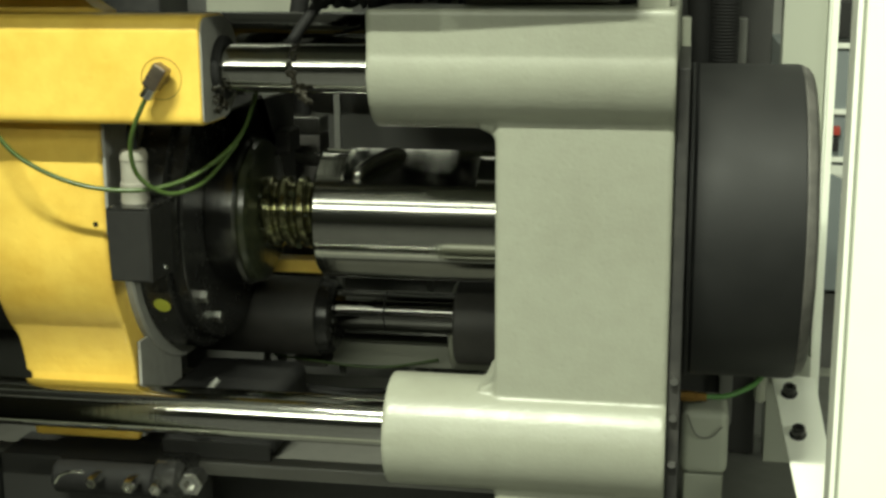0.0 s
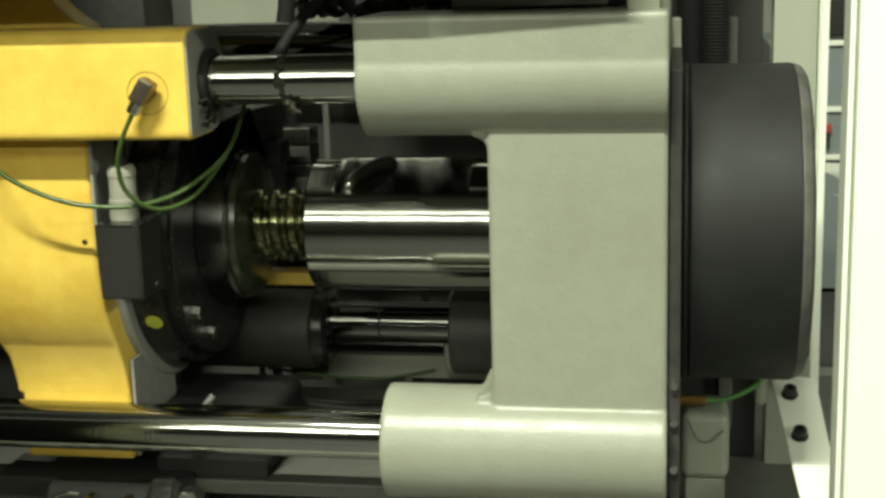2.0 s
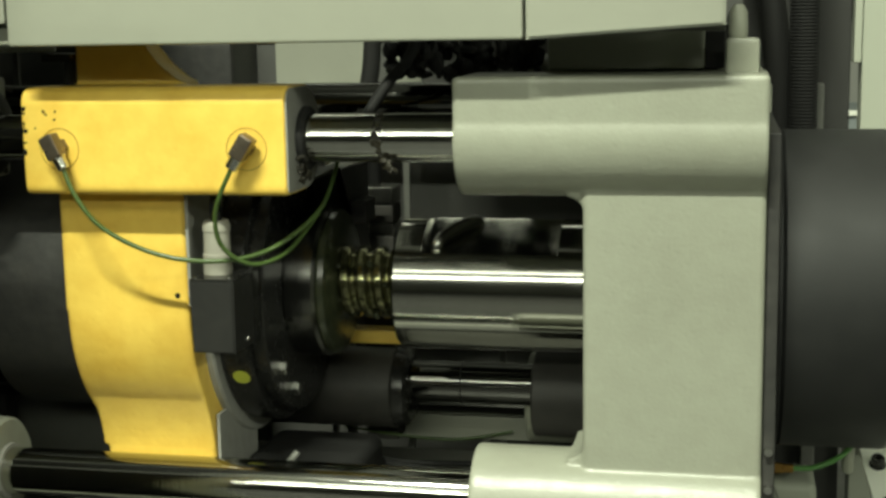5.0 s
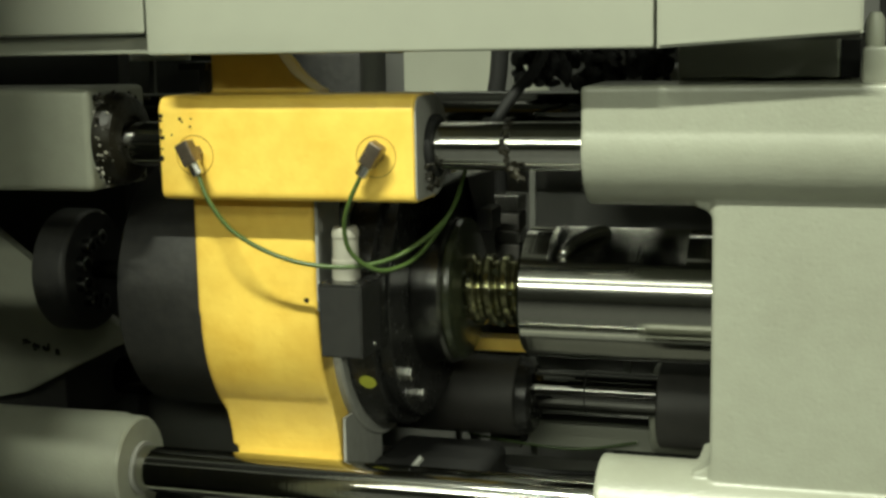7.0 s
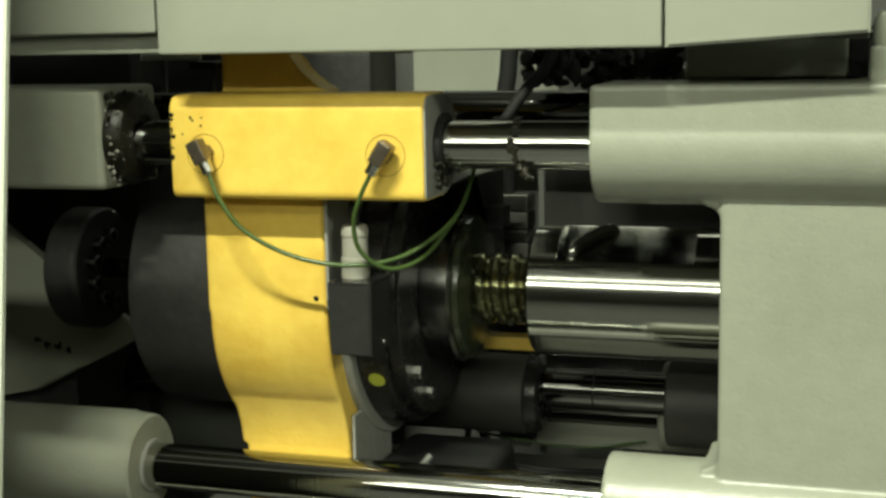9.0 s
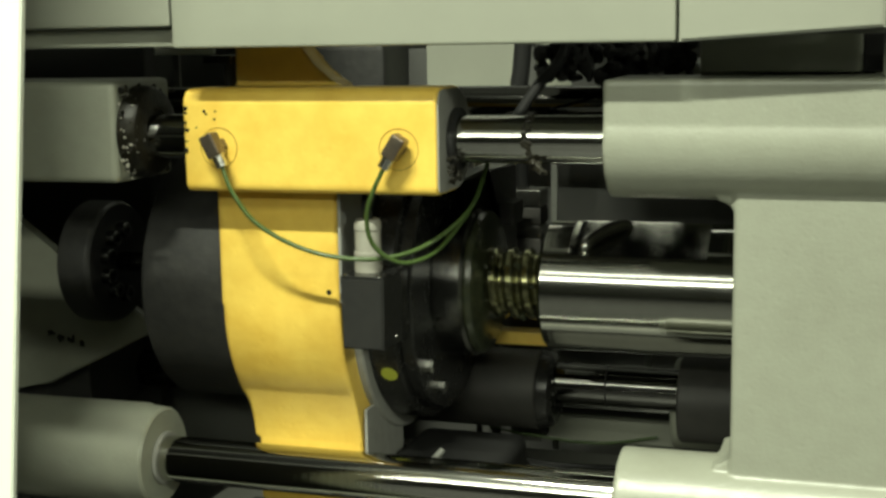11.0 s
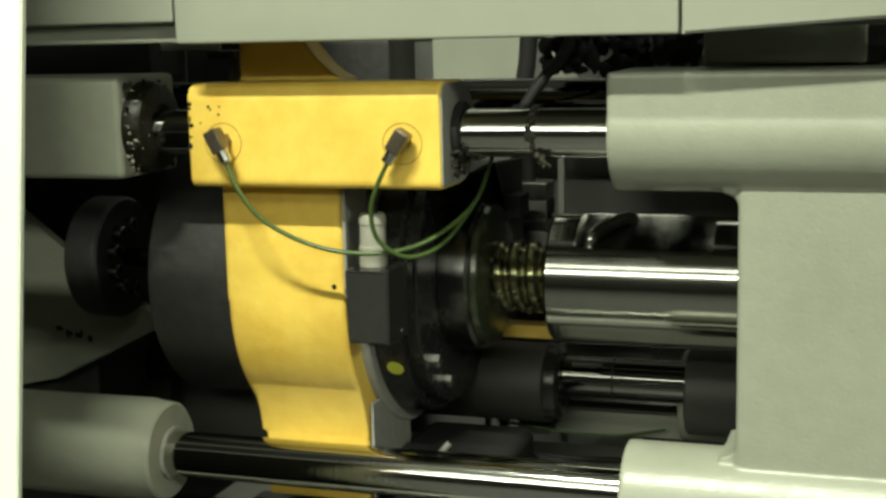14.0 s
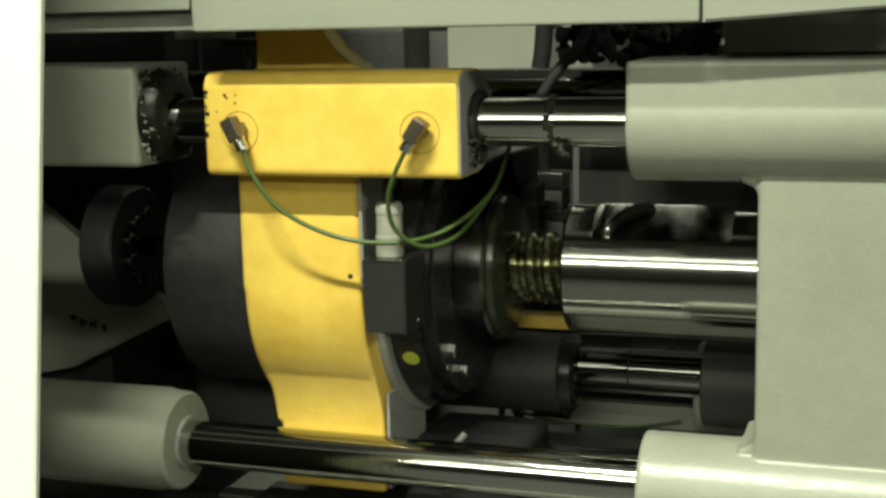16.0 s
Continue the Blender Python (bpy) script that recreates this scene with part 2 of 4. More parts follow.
def gobs(rng, count, where, size):
    """Small lumps of grease heaped into one mesh; where(rng) gives a place."""
    bm = bmesh.new()
    for _ in range(count):
        c, r = Vector(where(rng)), rng.uniform(*size)
        res = bmesh.ops.create_icosphere(bm, subdivisions=2, radius=r)
        sx, sy, sz = rng.uniform(0.7, 1.5), rng.uniform(0.6, 1.1), rng.uniform(0.6, 1.6)
        off = Vector((rng.random() * 9, rng.random() * 9, rng.random() * 9))
        for v in res["verts"]:
            k = 1 + 0.35 * noise.noise(v.co / r * 1.3 + off)
            v.co = c + Vector((v.co.x * sx, v.co.y * sy, v.co.z * sz)) * k
    return bm


def hex_bolt(at, axis, size, height, mat, label, cap=True, name="bolt", group=""):
    """A bolt with a washer; axis Y (towards the viewer), Z (up) or X."""
    bm = bmesh.new()
    seg = 6 if not cap else 24
    prof = [(0, size * 0.62), (size * 0.12, size * 0.62), (size * 0.13, size * 0.5), (height * 0.9, size * 0.5), (height, size * 0.42)]
    if cap:
        prof += [(height, size * 0.27), (height * 0.55, size * 0.25), (height * 0.55, 0)]
    else:
        prof += [(height, 0)]
    sg = -1 if axis == "-Y" else 1
    ax = axis[-1]
    b2 = lathe([(sg * a, r) for a, r in prof], 0, 0, seg, bm, ax, 0.0)
    ob = part(name, b2, mat, None, "", 30)
    ob.location = at
    return tagged(ob, label, "bolt", group)


AX_Y, AX_Z = 0.165, 1.09     # axis of the ball screw
DX = 0.016                   # where the carriage stands on its rods

# ---- hall ----
tagged(part("floor", box(-14, 14, -14, 9, -0.1, 0, 0), FLOOR), "grey worn concrete floor of the hall", "floor", kind="structure")
for nm, b in (("wall_south", (-14, 14, -14.2, -14, 0, 5.5)), ("wall_north", (-14, 14, 9, 9.2, 0, 5.5)), ("wall_east", (14, 14.2, -14, 9, 0, 5.5)), ("wall_west", (-14.2, -14, -14, 9, 0, 5.5))):
    tagged(part(nm, box(*b, 0), WALLP), "pale painted wall of the factory hall", "wall", kind="structure")
tagged(part("ceiling", box(-14, 14, -14, 9, 5.5, 5.7, 0), CEIL), "dim grey ceiling of the factory hall", "ceiling", kind="structure")

# ---- machine bed and guards ----
bed = thing("machine_bed", "dark grey steel machine bed under the rods", "machine bed")
part("bed_table", box(-1.6, 0.9, -0.02, 0.75, 0.70, 0.76, 0.004), GREY_DARK, bed)
part("bed_front", box(-1.6, 0.9, -0.06, -0.021, 0.0, 0.74, 0.004), GREY_SHEET, bed)
part("bed_back", box(-1.6, 0.9, 0.751, 0.79, 0.0, 0.76, 0.004), GREY_SHEET, bed)
part("drip_tray", box(-0.45, 0.105, 0.06, 0.355, 0.840, 0.855, 0.003), TRAY, bed, "oily grey drip tray")

beam = thing("guard_beam", "grey painted sheet-steel beam above the rods", "guard beam")
part("beam_panel", box(-0.3690, 0.0682, -0.0880, -0.02, 1.3332, 1.52, 0.003), GREY_SHEET, beam)
part("beam_end_panel", prism([(0.0702, 1.3332), (0.222, 1.3420), (0.222, 1.52), (0.0702, 1.52)], -0.0872, -0.02, 0.002), GREY_SHEET, beam)
part("beam_left_panel", box(-1.3, -0.3712, -0.0858, -0.02, 1.352, 1.52, 0.003), GREY_SHEET, beam)
part("beam_left_lip", box(-1.3, -0.3712, -0.0735, -0.02, 1.3345, 1.3515, 0.002), GREY_SHEET, beam)
part("beam_flange", box(-1.3, 0.222, -0.0195, 0.02, 1.337, 1.343, 0.001), GREY_DARK, beam)

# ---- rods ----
# rear rods get the darker chrome: their shade is put into the colour
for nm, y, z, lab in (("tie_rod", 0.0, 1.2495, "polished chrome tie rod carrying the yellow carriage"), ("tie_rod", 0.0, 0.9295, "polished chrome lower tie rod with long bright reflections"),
                      ("tie_rod", 0.33, 1.262, "polished chrome rear tie rod, shade put into its darker colour"), ("tie_rod", 0.33, 0.9295, "polished chrome rear lower tie rod, shade put into its darker colour")):
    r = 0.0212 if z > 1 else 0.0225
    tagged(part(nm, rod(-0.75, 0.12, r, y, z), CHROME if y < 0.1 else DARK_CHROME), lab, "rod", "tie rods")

# ---- right end plate: one casting with its bosses ----
plate = thing("end_plate", "grey painted cast end plate with rod bosses", "end plate")
bm = box(0.108, 0.257, -0.028, 0.36, 0.86, 1.302, 0.004)
rod(0.003, 0.257, 0.0508, 0.0, 1.2515, 0.001, 96, bm)
box(0.003, 0.257, 0.0, 0.06, 1.202, 1.303, 0.001, bm)
box(0.003, 0.257, -0.0490, 0.03, 1.2520, 1.3030, 0.003, bm)
rod(0.011, 0.257, 0.0508, 0.0, 0.9255, 0.001, 96, bm)
box(0.012, 0.257, 0.0, 0.06, 0.876, 0.945, 0.003, bm)
rod(0.012, 0.257, 0.0505, 0.33, 1.2615, 0.003, 64, bm)
rod(0.012, 0.257, 0.0505, 0.33, 0.9295, 0.003, 64, bm)
# inner corner fillets
for zc, sg in ((1.2015, -1), (0.9755, 1)):
    arc = [(0.095 + 0.014 * math.cos(radians(t)), zc + sg * 0.014 - sg * 0.014 * math.sin(radians(t))) for t in range(0, 91, 15)]
    prism([(0.094, zc - sg * 0.006), (0.114, zc - sg * 0.006), (0.114, zc + sg * 0.014)] + arc, -0.024, 0.06, 0, bm)
cast(part("casting", bm, GREY, plate), 0.0019, 2)
part("lifting_lug", box(0.222, 0.250, 0.0, 0.03, 1.300, 1.331, 0.004), GREY, plate)
part("lug_pin", lathe([(1.33, 0.007), (1.336, 0.008), (1.352, 0.0075), (1.358, 0.004), (1.358, 0)], 0.012, 0, 20, None, "Z", 0.232), GREY, plate)
side_ob = part("side_flange", box(0.2575, 0.268, -0.02, 0.34, 0.85, 1.255, 0.002), IRON, plate, "dark steel flange behind the plate")
part("flange_block", box(0.2575, 0.2672, 0.235, 0.268, 1.250, 1.283, 0.002), GREY, plate)
for zz in (0.99, 0.957, 0.915):
    part("flange_screw", lathe([(-0.0205, 0.0), (-0.0205, 0.0035), (-0.027, 0.0035), (-0.027, 0)], 0, zz, 16, None, "Y", 0.2625), BRIGHT, side_ob, "bright screw head")
part("seal_ring", ring(0.0, 0.0065, 0.027, 0.0205, 0.0, 1.2495), RUBBER, plate)
part("lower_seal_ring", ring(0.008, 0.0145, 0.028, 0.022, 0.0, 0.9295), RUBBER, plate)

# ---- left end housing ----
house = thing("left_housing", "grey painted cast housing at the nozzle side", "machine housing")
bm = bmesh.new()
box(-0.80, -0.4555, -0.046, 0.06, 1.2085, 1.3040, 0.005, bm, 3)
cap_ob = part("end_cap", lathe([(-0.458, 0.0), (-0.4553, 0.0), (-0.4553, 0.0445), (-0.446, 0.0440), (-0.439, 0.0400), (-0.4365, 0.0340), (-0.4365, 0.0215), (-0.440, 0.0215)], 0.0, 1.2545, 72), GREASE, house, "greasy black end cap")
cast(part("upper_boss", bm, GREY, house), 0.002, 3)
part("lower_boss", lathe([(-0.80, 0.050), (-0.472, 0.0515), (-0.467, 0.0500), (-0.450, 0.0487), (-0.4475, 0.046), (-0.4475, 0.0)], 0.0, 0.9315, 96), GREY, house)
part("boss_seal", ring(-0.4472, -0.4435, 0.0265, 0.0222, 0.0, 0.9295, 0.0008), FACE, house)
bm = prism([(-1.05, 1.36), (-0.733, 1.133), (-0.669, 1.085), (-0.573, 1.026), (-0.567, 1.009), (-0.706, 0.941), (-0.753, 0.931), (-1.05, 0.915)], 0.19, 0.204, 0.002)
bracket_ob = part("nose_bracket", bm, GREY, house)
part("scuff_marks", gobs(random.Random(8), 34, lambda g: (lambda u: (-0.700 + 0.040 * u, 0.1897, 1.001 - 0.010 * u + g.gauss(0, 0.0018)))(round(g.random() * 3) / 3 + g.uniform(-0.1, 0.1)), (0.0010, 0.0024)), GREASE, bracket_ob, "dark scuffs in the paint")["kind"] = "stuff"
part("nose_core", box(-1.05, -0.66, 0.2045, 0.331, 0.90, 1.06, 0.004), IRON, house)
part("back_web", box(-1.05, -0.64, 0.332, 0.36, 0.85, 1.34, 0.004), CAB_DARK, house)
# the flange's dark iron colour also carries the shadow lying on it
nose_ob = part("nose_flange", lathe([(-0.625, 0.03), (-0.625, 0.066), (-0.622, 0.068), (-0.592, 0.068), (-0.588, 0.0655), (-0.586, 0.064), (-0.586, 0.0)], AX_Y, AX_Z + 0.006, 72), IRON, house, "round dark bolted flange")
for k in range(6):
    ang = radians(k * 36 - 90)
    part("flange_bolt", lathe([(-0.586, 0.0085), (-0.576, 0.0085), (-0.575, 0.0076), (-0.575, 0.0045), (-0.580, 0.0042), (-0.580, 0)], AX_Y - 0.036 * math.cos(ang), AX_Z + 0.006 + 0.036 * math.sin(ang), 20), DARK_STEEL, nose_ob, "socket head bolt")
part("push_rod", rod(-0.61, -0.40, 0.0105, AX_Y, AX_Z + 0.006, 0.001, 32), DARK_CHROME, house, "slim dark push rod")

# ---- carriage: yellow casting with drive parts, standing on the rods ----
carriage = thing("injection_carriage", "yellow painted cast carriage sliding on chrome rods", "machine carriage")
carriage.location = (DX, 0, 0)
dee = [(-0.050, 1.2105), (-0.0485, 1.2055), (-0.044, 1.2035)] + [(0.004 + 0.0468 * math.cos(radians(t)), 1.2502 + 0.0468 * math.sin(radians(t))) for t in range(-90, 91, 10)] + [(-0.038, 1.297), (-0.046, 1.2935), (-0.050, 1.2855)]
bm = prism(dee, -0.398, -0.1565, 0.0, None, "YZ")
lathe([(-0.385, 0.140), (-0.381, 0.145), (-0.268, 0.145), (-0.264, 0.143)], 0.128, AX_Z, 128, bm)
box(-0.385, -0.264, -0.017, 0.20, 1.09, 1.215, 0.003, bm)
box(-0.374, -0.264, 0.030, 0.14, 0.884, 0.987, 0.004, bm)
belly = [(0.14, 1.03), (0.14, 0.945)] + [(0.030 - 0.0005 * k - 0.022 * (k / 8) ** 1.6, 0.950 + 0.0085 * k) for k in range(9)]
prism(belly, -0.378, -0.264, 0.0, bm, "YZ")
prism([(-0.374, 1.285), (-0.374, 1.337), (-0.308, 1.337), (-0.304, 1.327), (-0.294, 1.314), (-0.282, 1.304), (-0.268, 1.298), (-0.268, 1.285)], 0.010, 0.045, 0.002, bm)
cast(part("yellow_casting", bm, YELLOW, carriage), 0.0019, 3)
part("end_face", prism([(0.004 + (y - 0.004) * 0.95, 1.25 + (z - 1.25) * 0.95) for y, z in dee], -0.1575, -0.1552, 0.0, None, "YZ"), FACE, carriage, "bare grey machined end face")
part("foot_face", box(-0.2622, -0.2590, 0.033, 0.136, 0.888, 0.984, 0.0008), FACE, carriage, "bare grey side of the foot")
part("web_face", box(-0.2622, -0.2590, -0.021, 0.16, 1.10, 1.2025, 0.0008), FACE, carriage, "bare grey side of the web")
part("wiper_ring", ring(-0.1550, -0.1490, 0.028, 0.0215, 0.0, 1.2495, 0.001), RUBBER, carriage, "greasy black wiper")
part("housing_face", ring(-0.2705, -0.256, 0.154, 0.09, AX_Y, AX_Z, 0.002, 96), FACE, carriage, "bare grey machined ring")
part("bearing_cover", lathe([(-0.2565, 0.139), (-0.254, 0.1415), (-0.228, 0.1415), (-0.226, 0.139), (-0.226, 0.08)], AX_Y, AX_Z, 96), OXIDE, carriage, "black steel bearing cover")
flange_ob = part("bearing_flange", lathe([(-0.2262, 0.130), (-0.2255, 0.1315), (-0.2135, 0.1315), (-0.212, 0.1300), (-0.212, 0.06)], AX_Y, AX_Z, 128), OXIDE, carriage, "black steel bearing flange")
part("collar", lathe([(-0.213, 0.060), (-0.2125, 0.0745), (-0.209, 0.076), (-0.183, 0.076), (-0.180, 0.073), (-0.180, 0.03)], AX_Y, AX_Z, 96), DARK_STEEL, carriage, "turned steel collar with oil film")
part("grease_disc", lathe([(-0.1797, 0.03), (-0.1797, 0.0725), (-0.177, 0.0735), (-0.172, 0.072), (-0.169, 0.066), (-0.168, 0.03)], AX_Y, AX_Z, 72), GREEN_OIL, carriage, "seal ring smeared with green grease")
for ang in (-38, -62, -135):
    a = radians(ang)
    part("cover_bolt", lathe([(-0.2118, 0.0072), (-0.205, 0.0072), (-0.204, 0.0066), (-0.204, 0.0)], AX_Y - 0.113 * math.cos(a), AX_Z + 0.113 * math.sin(a), 6), STEEL, flange_ob, "hex bolt head", 25)
lab_bm = bmesh.new()
bmesh.ops.create_circle(lab_bm, cap_ends=True, radius=0.0085, segments=32)
# lime label on the curved cover
a = radians(-30)
ob = part("round_label", lab_bm, LIME, carriage, "round lime-green label")
ob.matrix_basis = Matrix.Translation((-0.2385, AX_Y - 0.1423 * math.cos(a), AX_Z + 0.1423 * math.sin(a))) @ Euler((math.pi / 2 + -a, 0, 0)).to_matrix().to_4x4()
dp_ob = part("drive_pulley", lathe([(-0.392, 0.10), (-0.394, 0.136), (-0.398, 0.139), (-0.404, 0.137), (-0.406, 0.134), (-0.497, 0.134), (-0.501, 0.129), (-0.501, 0.0)], AX_Y, AX_Z, 96), IRON, carriage, "large black drive pulley")
bm = bmesh.new()
for i in range(72):
    a = 2 * math.pi * i / 72
    c = Vector((-0.4005, AX_Y - 0.1385 * math.cos(a), AX_Z + 0.1385 * math.sin(a)))
    r = bmesh.ops.create_cube(bm, size=1)
    for v in r["verts"]:
        p = Vector((v.co.x * 0.009, v.co.y * 0.005, v.co.z * 0.005))
        p.rotate(Euler((-a, 0, 0)))
        v.co = c + p
part("pulley_teeth", bm, IRON, dp_ob, "toothed rim")

# ball screw and its nut
screw = thing("ball_screw", "greased ball screw with rounded thread", "ball screw")
bm = bmesh.new()
pitch, nseg, turns = 0.0175, 48, 8
total = nseg * turns
prof = 10
grid = []
for i in range(total + 1):
    ang = 2 * math.pi * i / nseg
    rowv = []
    for k in range(prof):
        u = k / prof
        groove = max(0.0, math.cos(2 * math.pi * (u - 0.5))) ** 0.8
        rr = 0.0365 - 0.0058 * groove
        x = -0.215 + (i / nseg + u) * pitch
        rowv.append(bm.verts.new((x, AX_Y - rr * math.cos(ang), AX_Z - rr * math.sin(ang))))
    grid.append(rowv)
for i in range(total):
    for k in range(prof - 1):
        bm.faces.new((grid[i][k], grid[i + 1][k], grid[i + 1][k + 1], grid[i][k + 1]))
    j = i + nseg
    if j + 1 <= total:
        bm.faces.new((grid[i][prof - 1], grid[i + 1][prof - 1], grid[j + 1][0], grid[j][0]))
rod(-0.26, 0.0, 0.030, AX_Y, AX_Z, 0.001, 48, bm)
part("thread", bm, THREAD, screw, "", 60)
part("grease_film", gobs(random.Random(4), 26, lambda g: (lambda a: (g.uniform(-0.16, -0.09), AX_Y - 0.0355 * math.cos(a), AX_Z + 0.0355 * math.sin(a)))(g.uniform(-1.4, 0.9)), (0.0012, 0.003)), GREEN_OIL, screw, "streaks of green grease")["kind"] = "stuff"

nut = thing("ball_nut", "polished steel ball nut with return tubes", "ball nut")
tilt = radians(20)
bm = bmesh.new()
rings = []
for x, r, h in [(-0.0905, 0.036, 1), (-0.0905, 0.0625, 1), (-0.0880, 0.0655, 1), (-0.0625, 0.0655, 1), (-0.0620, 0.0655, 0.0545), (0.0700, 0.0655, 0.0545), (0.0705, 0.0655, 1), (0.13, 0.0655, 1), (0.13, 0.02, 1)]:
    rg0 = []
    for i in range(192):
        an = 2 * math.pi * i / 192
        yy, zz = r * math.sin(an), min(r * math.cos(an), h)
        rg0.append(bm.verts.new((x, AX_Y + yy * math.cos(tilt) - zz * math.sin(tilt), AX_Z + yy * math.sin(tilt) + zz * math.cos(tilt))))
    rings.append(rg0)
for p, q in zip(rings, rings[1:]):
    for i in range(192):
        bm.faces.new((p[i], q[i], q[(i + 1) % 192], p[(i + 1) % 192]))
bm.faces.new(rings[0]), bm.faces.new(rings[-1])
part("nut_body", bm, NUT_STEEL, nut, "", 20)
for x0 in (-0.050, 0.012):
    ob = part("return_tube", sweep([(x0, -0.024, 0.048), (x0 + 0.003, -0.021, 0.0585), (x0 + 0.012, -0.004, 0.0605), (x0 + 0.024, 0.012, 0.0605), (x0 + 0.034, 0.023, 0.0575), (x0 + 0.036, 0.025, 0.048)], 0.0065, 14), STEEL, nut, "bent steel ball return tube")
    ob.matrix_basis = Matrix.Translation((0, AX_Y, AX_Z)) @ Matrix.Rotation(tilt, 4, "X")
part("oil_hole", lathe([(0.0, 0.0), (0.0, 0.0035), (-0.0006, 0.0035), (-0.0006, 0)], AX_Y, AX_Z, 16), RUBBER, nut)
nut.children[-1].matrix_basis = Matrix.Translation((0, 0, 0))
nut.children[-1].location = (0.02, -0.0658, -0.002)

# guide cylinder beneath the nut
guide = thing("guide_cylinder", "dark grey steel guide cylinder fixed to the carriage", "cylinder")
guide.location = (DX, 0, 0)
part("barrel", rod(-0.36, -0.1412, 0.0442, 0.27, 0.9509, 0.002, 64), GUNMETAL, guide)
part("barrel_end", lathe([(-0.1414, 0.0442), (-0.1397, 0.0427), (-0.1292, 0.0402), (-0.1252, 0.0352), (-0.1252, 0.0)], 0.27, 0.9509, 64), OXIDE, guide, "black end cap")
part("yellow_ledge", box(-0.2273, -0.1242, 0.235, 0.262, 1.0080, 1.0222, 0.0015), YELLOW, guide, "yellow painted ledge")
piston = thing("guide_rod", "oily dark chrome guide rod with a clamp block", "rod")
part("shaft", rod(-0.20, 0.06, 0.0226, 0.27, 0.9595, 0.001, 48), DARK_CHROME, piston)
part("groove_ring", ring(-0.0533, -0.0517, 0.0228, 0.0206, 0.27, 0.9595, 0.0002, 48), RUBBER, piston, "thin dark groove")
part("rod_block", lathe([(0.0269, 0.0), (0.0269, 0.0443), (0.0289, 0.0463), (0.11, 0.0463), (0.11, 0)], 0.27, 0.9506, 64), GUNMETAL, piston, "dark grey clamp block")

# ---- switch box on the bearing cover ----
sbox = thing("sensor_box", "black box with pale plug on the bearing cover", "sensor")
sbox.location = (DX, 0, 0)
part("front_cover", prism([(-0.2515, 1.1275), (-0.2495, 1.0635), (-0.2110, 1.0630), (-0.2105, 1.1275)], -0.045, 0.006, 0.0014), PLASTIC, sbox)
part("side_cover", box(-0.2515, -0.2105, 0.0065, 0.0215, 1.0600, 1.1275, 0.0010), OXIDE, sbox, "dark rear half of the casing")
top_ob = part("top_plate", box(-0.2512, -0.2108, -0.044, 0.021, 1.1277, 1.1297, 0.0006), OXIDE, sbox)
for sx, sy in ((-0.2470, -0.039), (-0.2165, -0.039), (-0.2140, 0.012)):
    part("cover_screw", lathe([(1.1298, 0.0022), (1.1312, 0.0022), (1.1316, 0.0)], sy, 0, 12, None, "Z", sx), BRIGHT, top_ob, "tiny bright screw")
part("gland", lathe([(0.0, 0.0), (0.0, 0.0022), (0.0014, 0.0020), (0.0018, 0.0)], -0.012, 1.0700, 12, None, "X", 0), BRIGHT, sbox, "tiny bright screw").location = (-0.2112, 0, 0)
plug_ob = part("plug", lathe([(1.1299, 0.0), (1.1299, 0.0128), (1.148, 0.0130), (1.1485, 0.0119), (1.168, 0.0117), (1.1685, 0.0124), (1.174, 0.0124), (1.178, 0.0105), (1.178, 0.0065), (1.178, 0)], -0.016, 0, 32, None, "Z", -0.2345), BEIGE, sbox, "pale cylindrical plug")
part("plug_cable", sweep([(-0.2345, -0.016, 1.177), (-0.2345, -0.014, 1.20), (-0.232, 0.01, 1.24)], 0.005), RUBBER, plug_ob, "black cable")

# ---- elbow fittings and hoses on the yellow bar ----


def elbow(x, lean, label):
    """A push-in elbow screwed into a round spot face."""
    e = thing("grease_elbow", label, "pipe fitting", "grease elbows")
    e.location = (x + DX, -0.0502, 1.246)
    spot = ring(0.0, 0.0010, 0.0183, 0.0176, 0, 0, 0.0002, 48)
    o = part("spot_ring", spot, YELLOW_SEAM, e, "darker yellow seam round the port")
    o.matrix_basis = Matrix.Rotation(radians(-90), 4, "Z")
    o.location = (-0.001, 0.0008, -0.002)
    part("stem", lathe([(0.004, 0.0075), (-0.008, 0.0075), (-0.008, 0)], 0, 0, 6, None, "Y", 0), NICKEL, e)
    turn = Matrix.Rotation(radians(lean), 4, "Y")
    o = part("block", box(-0.0070, 0.0070, -0.021, -0.006, -0.010, 0.012, 0.0024), NICKEL, e, "square elbow body")
    o.matrix_basis = turn
    o = part("collar", lathe([(-0.0075, 0.0068), (-0.010, 0.0068), (-0.0105, 0.0058), (-0.0195, 0.0056), (-0.0205, 0.0045), (-0.0205, 0)], -0.0135, 0, 20, None, "Z", 0), BRIGHT, e, "bright release collar")
    o.matrix_basis = turn
    return e


elbow(-0.362, -26, "brown metal elbow fitting leaning towards the bar end")
elbow(-0.190, 33, "brown metal elbow fitting leaning towards the sensor")
ends = [(-0.362 + 0.0085, -0.064, 1.246 - 0.018), (-0.190 - 0.010, -0.064, 1.246 - 0.017)]
hose = tagged(part("grease_hose", sweep([ends[0], (-0.343, -0.066, 1.205), (-0.322, -0.064, 1.178), (-0.285, -0.058, 1.157), (-0.245, -0.05, 1.147), (-0.205, -0.035, 1.147), (-0.175, -0.01, 1.158), (-0.150, 0.03, 1.185), (-0.14, 0.06, 1.23)], 0.0021), HOSE),
              "green plastic grease hose sagging below the yellow bar", "hose", "grease hoses")
hose.location = (DX, 0, 0)
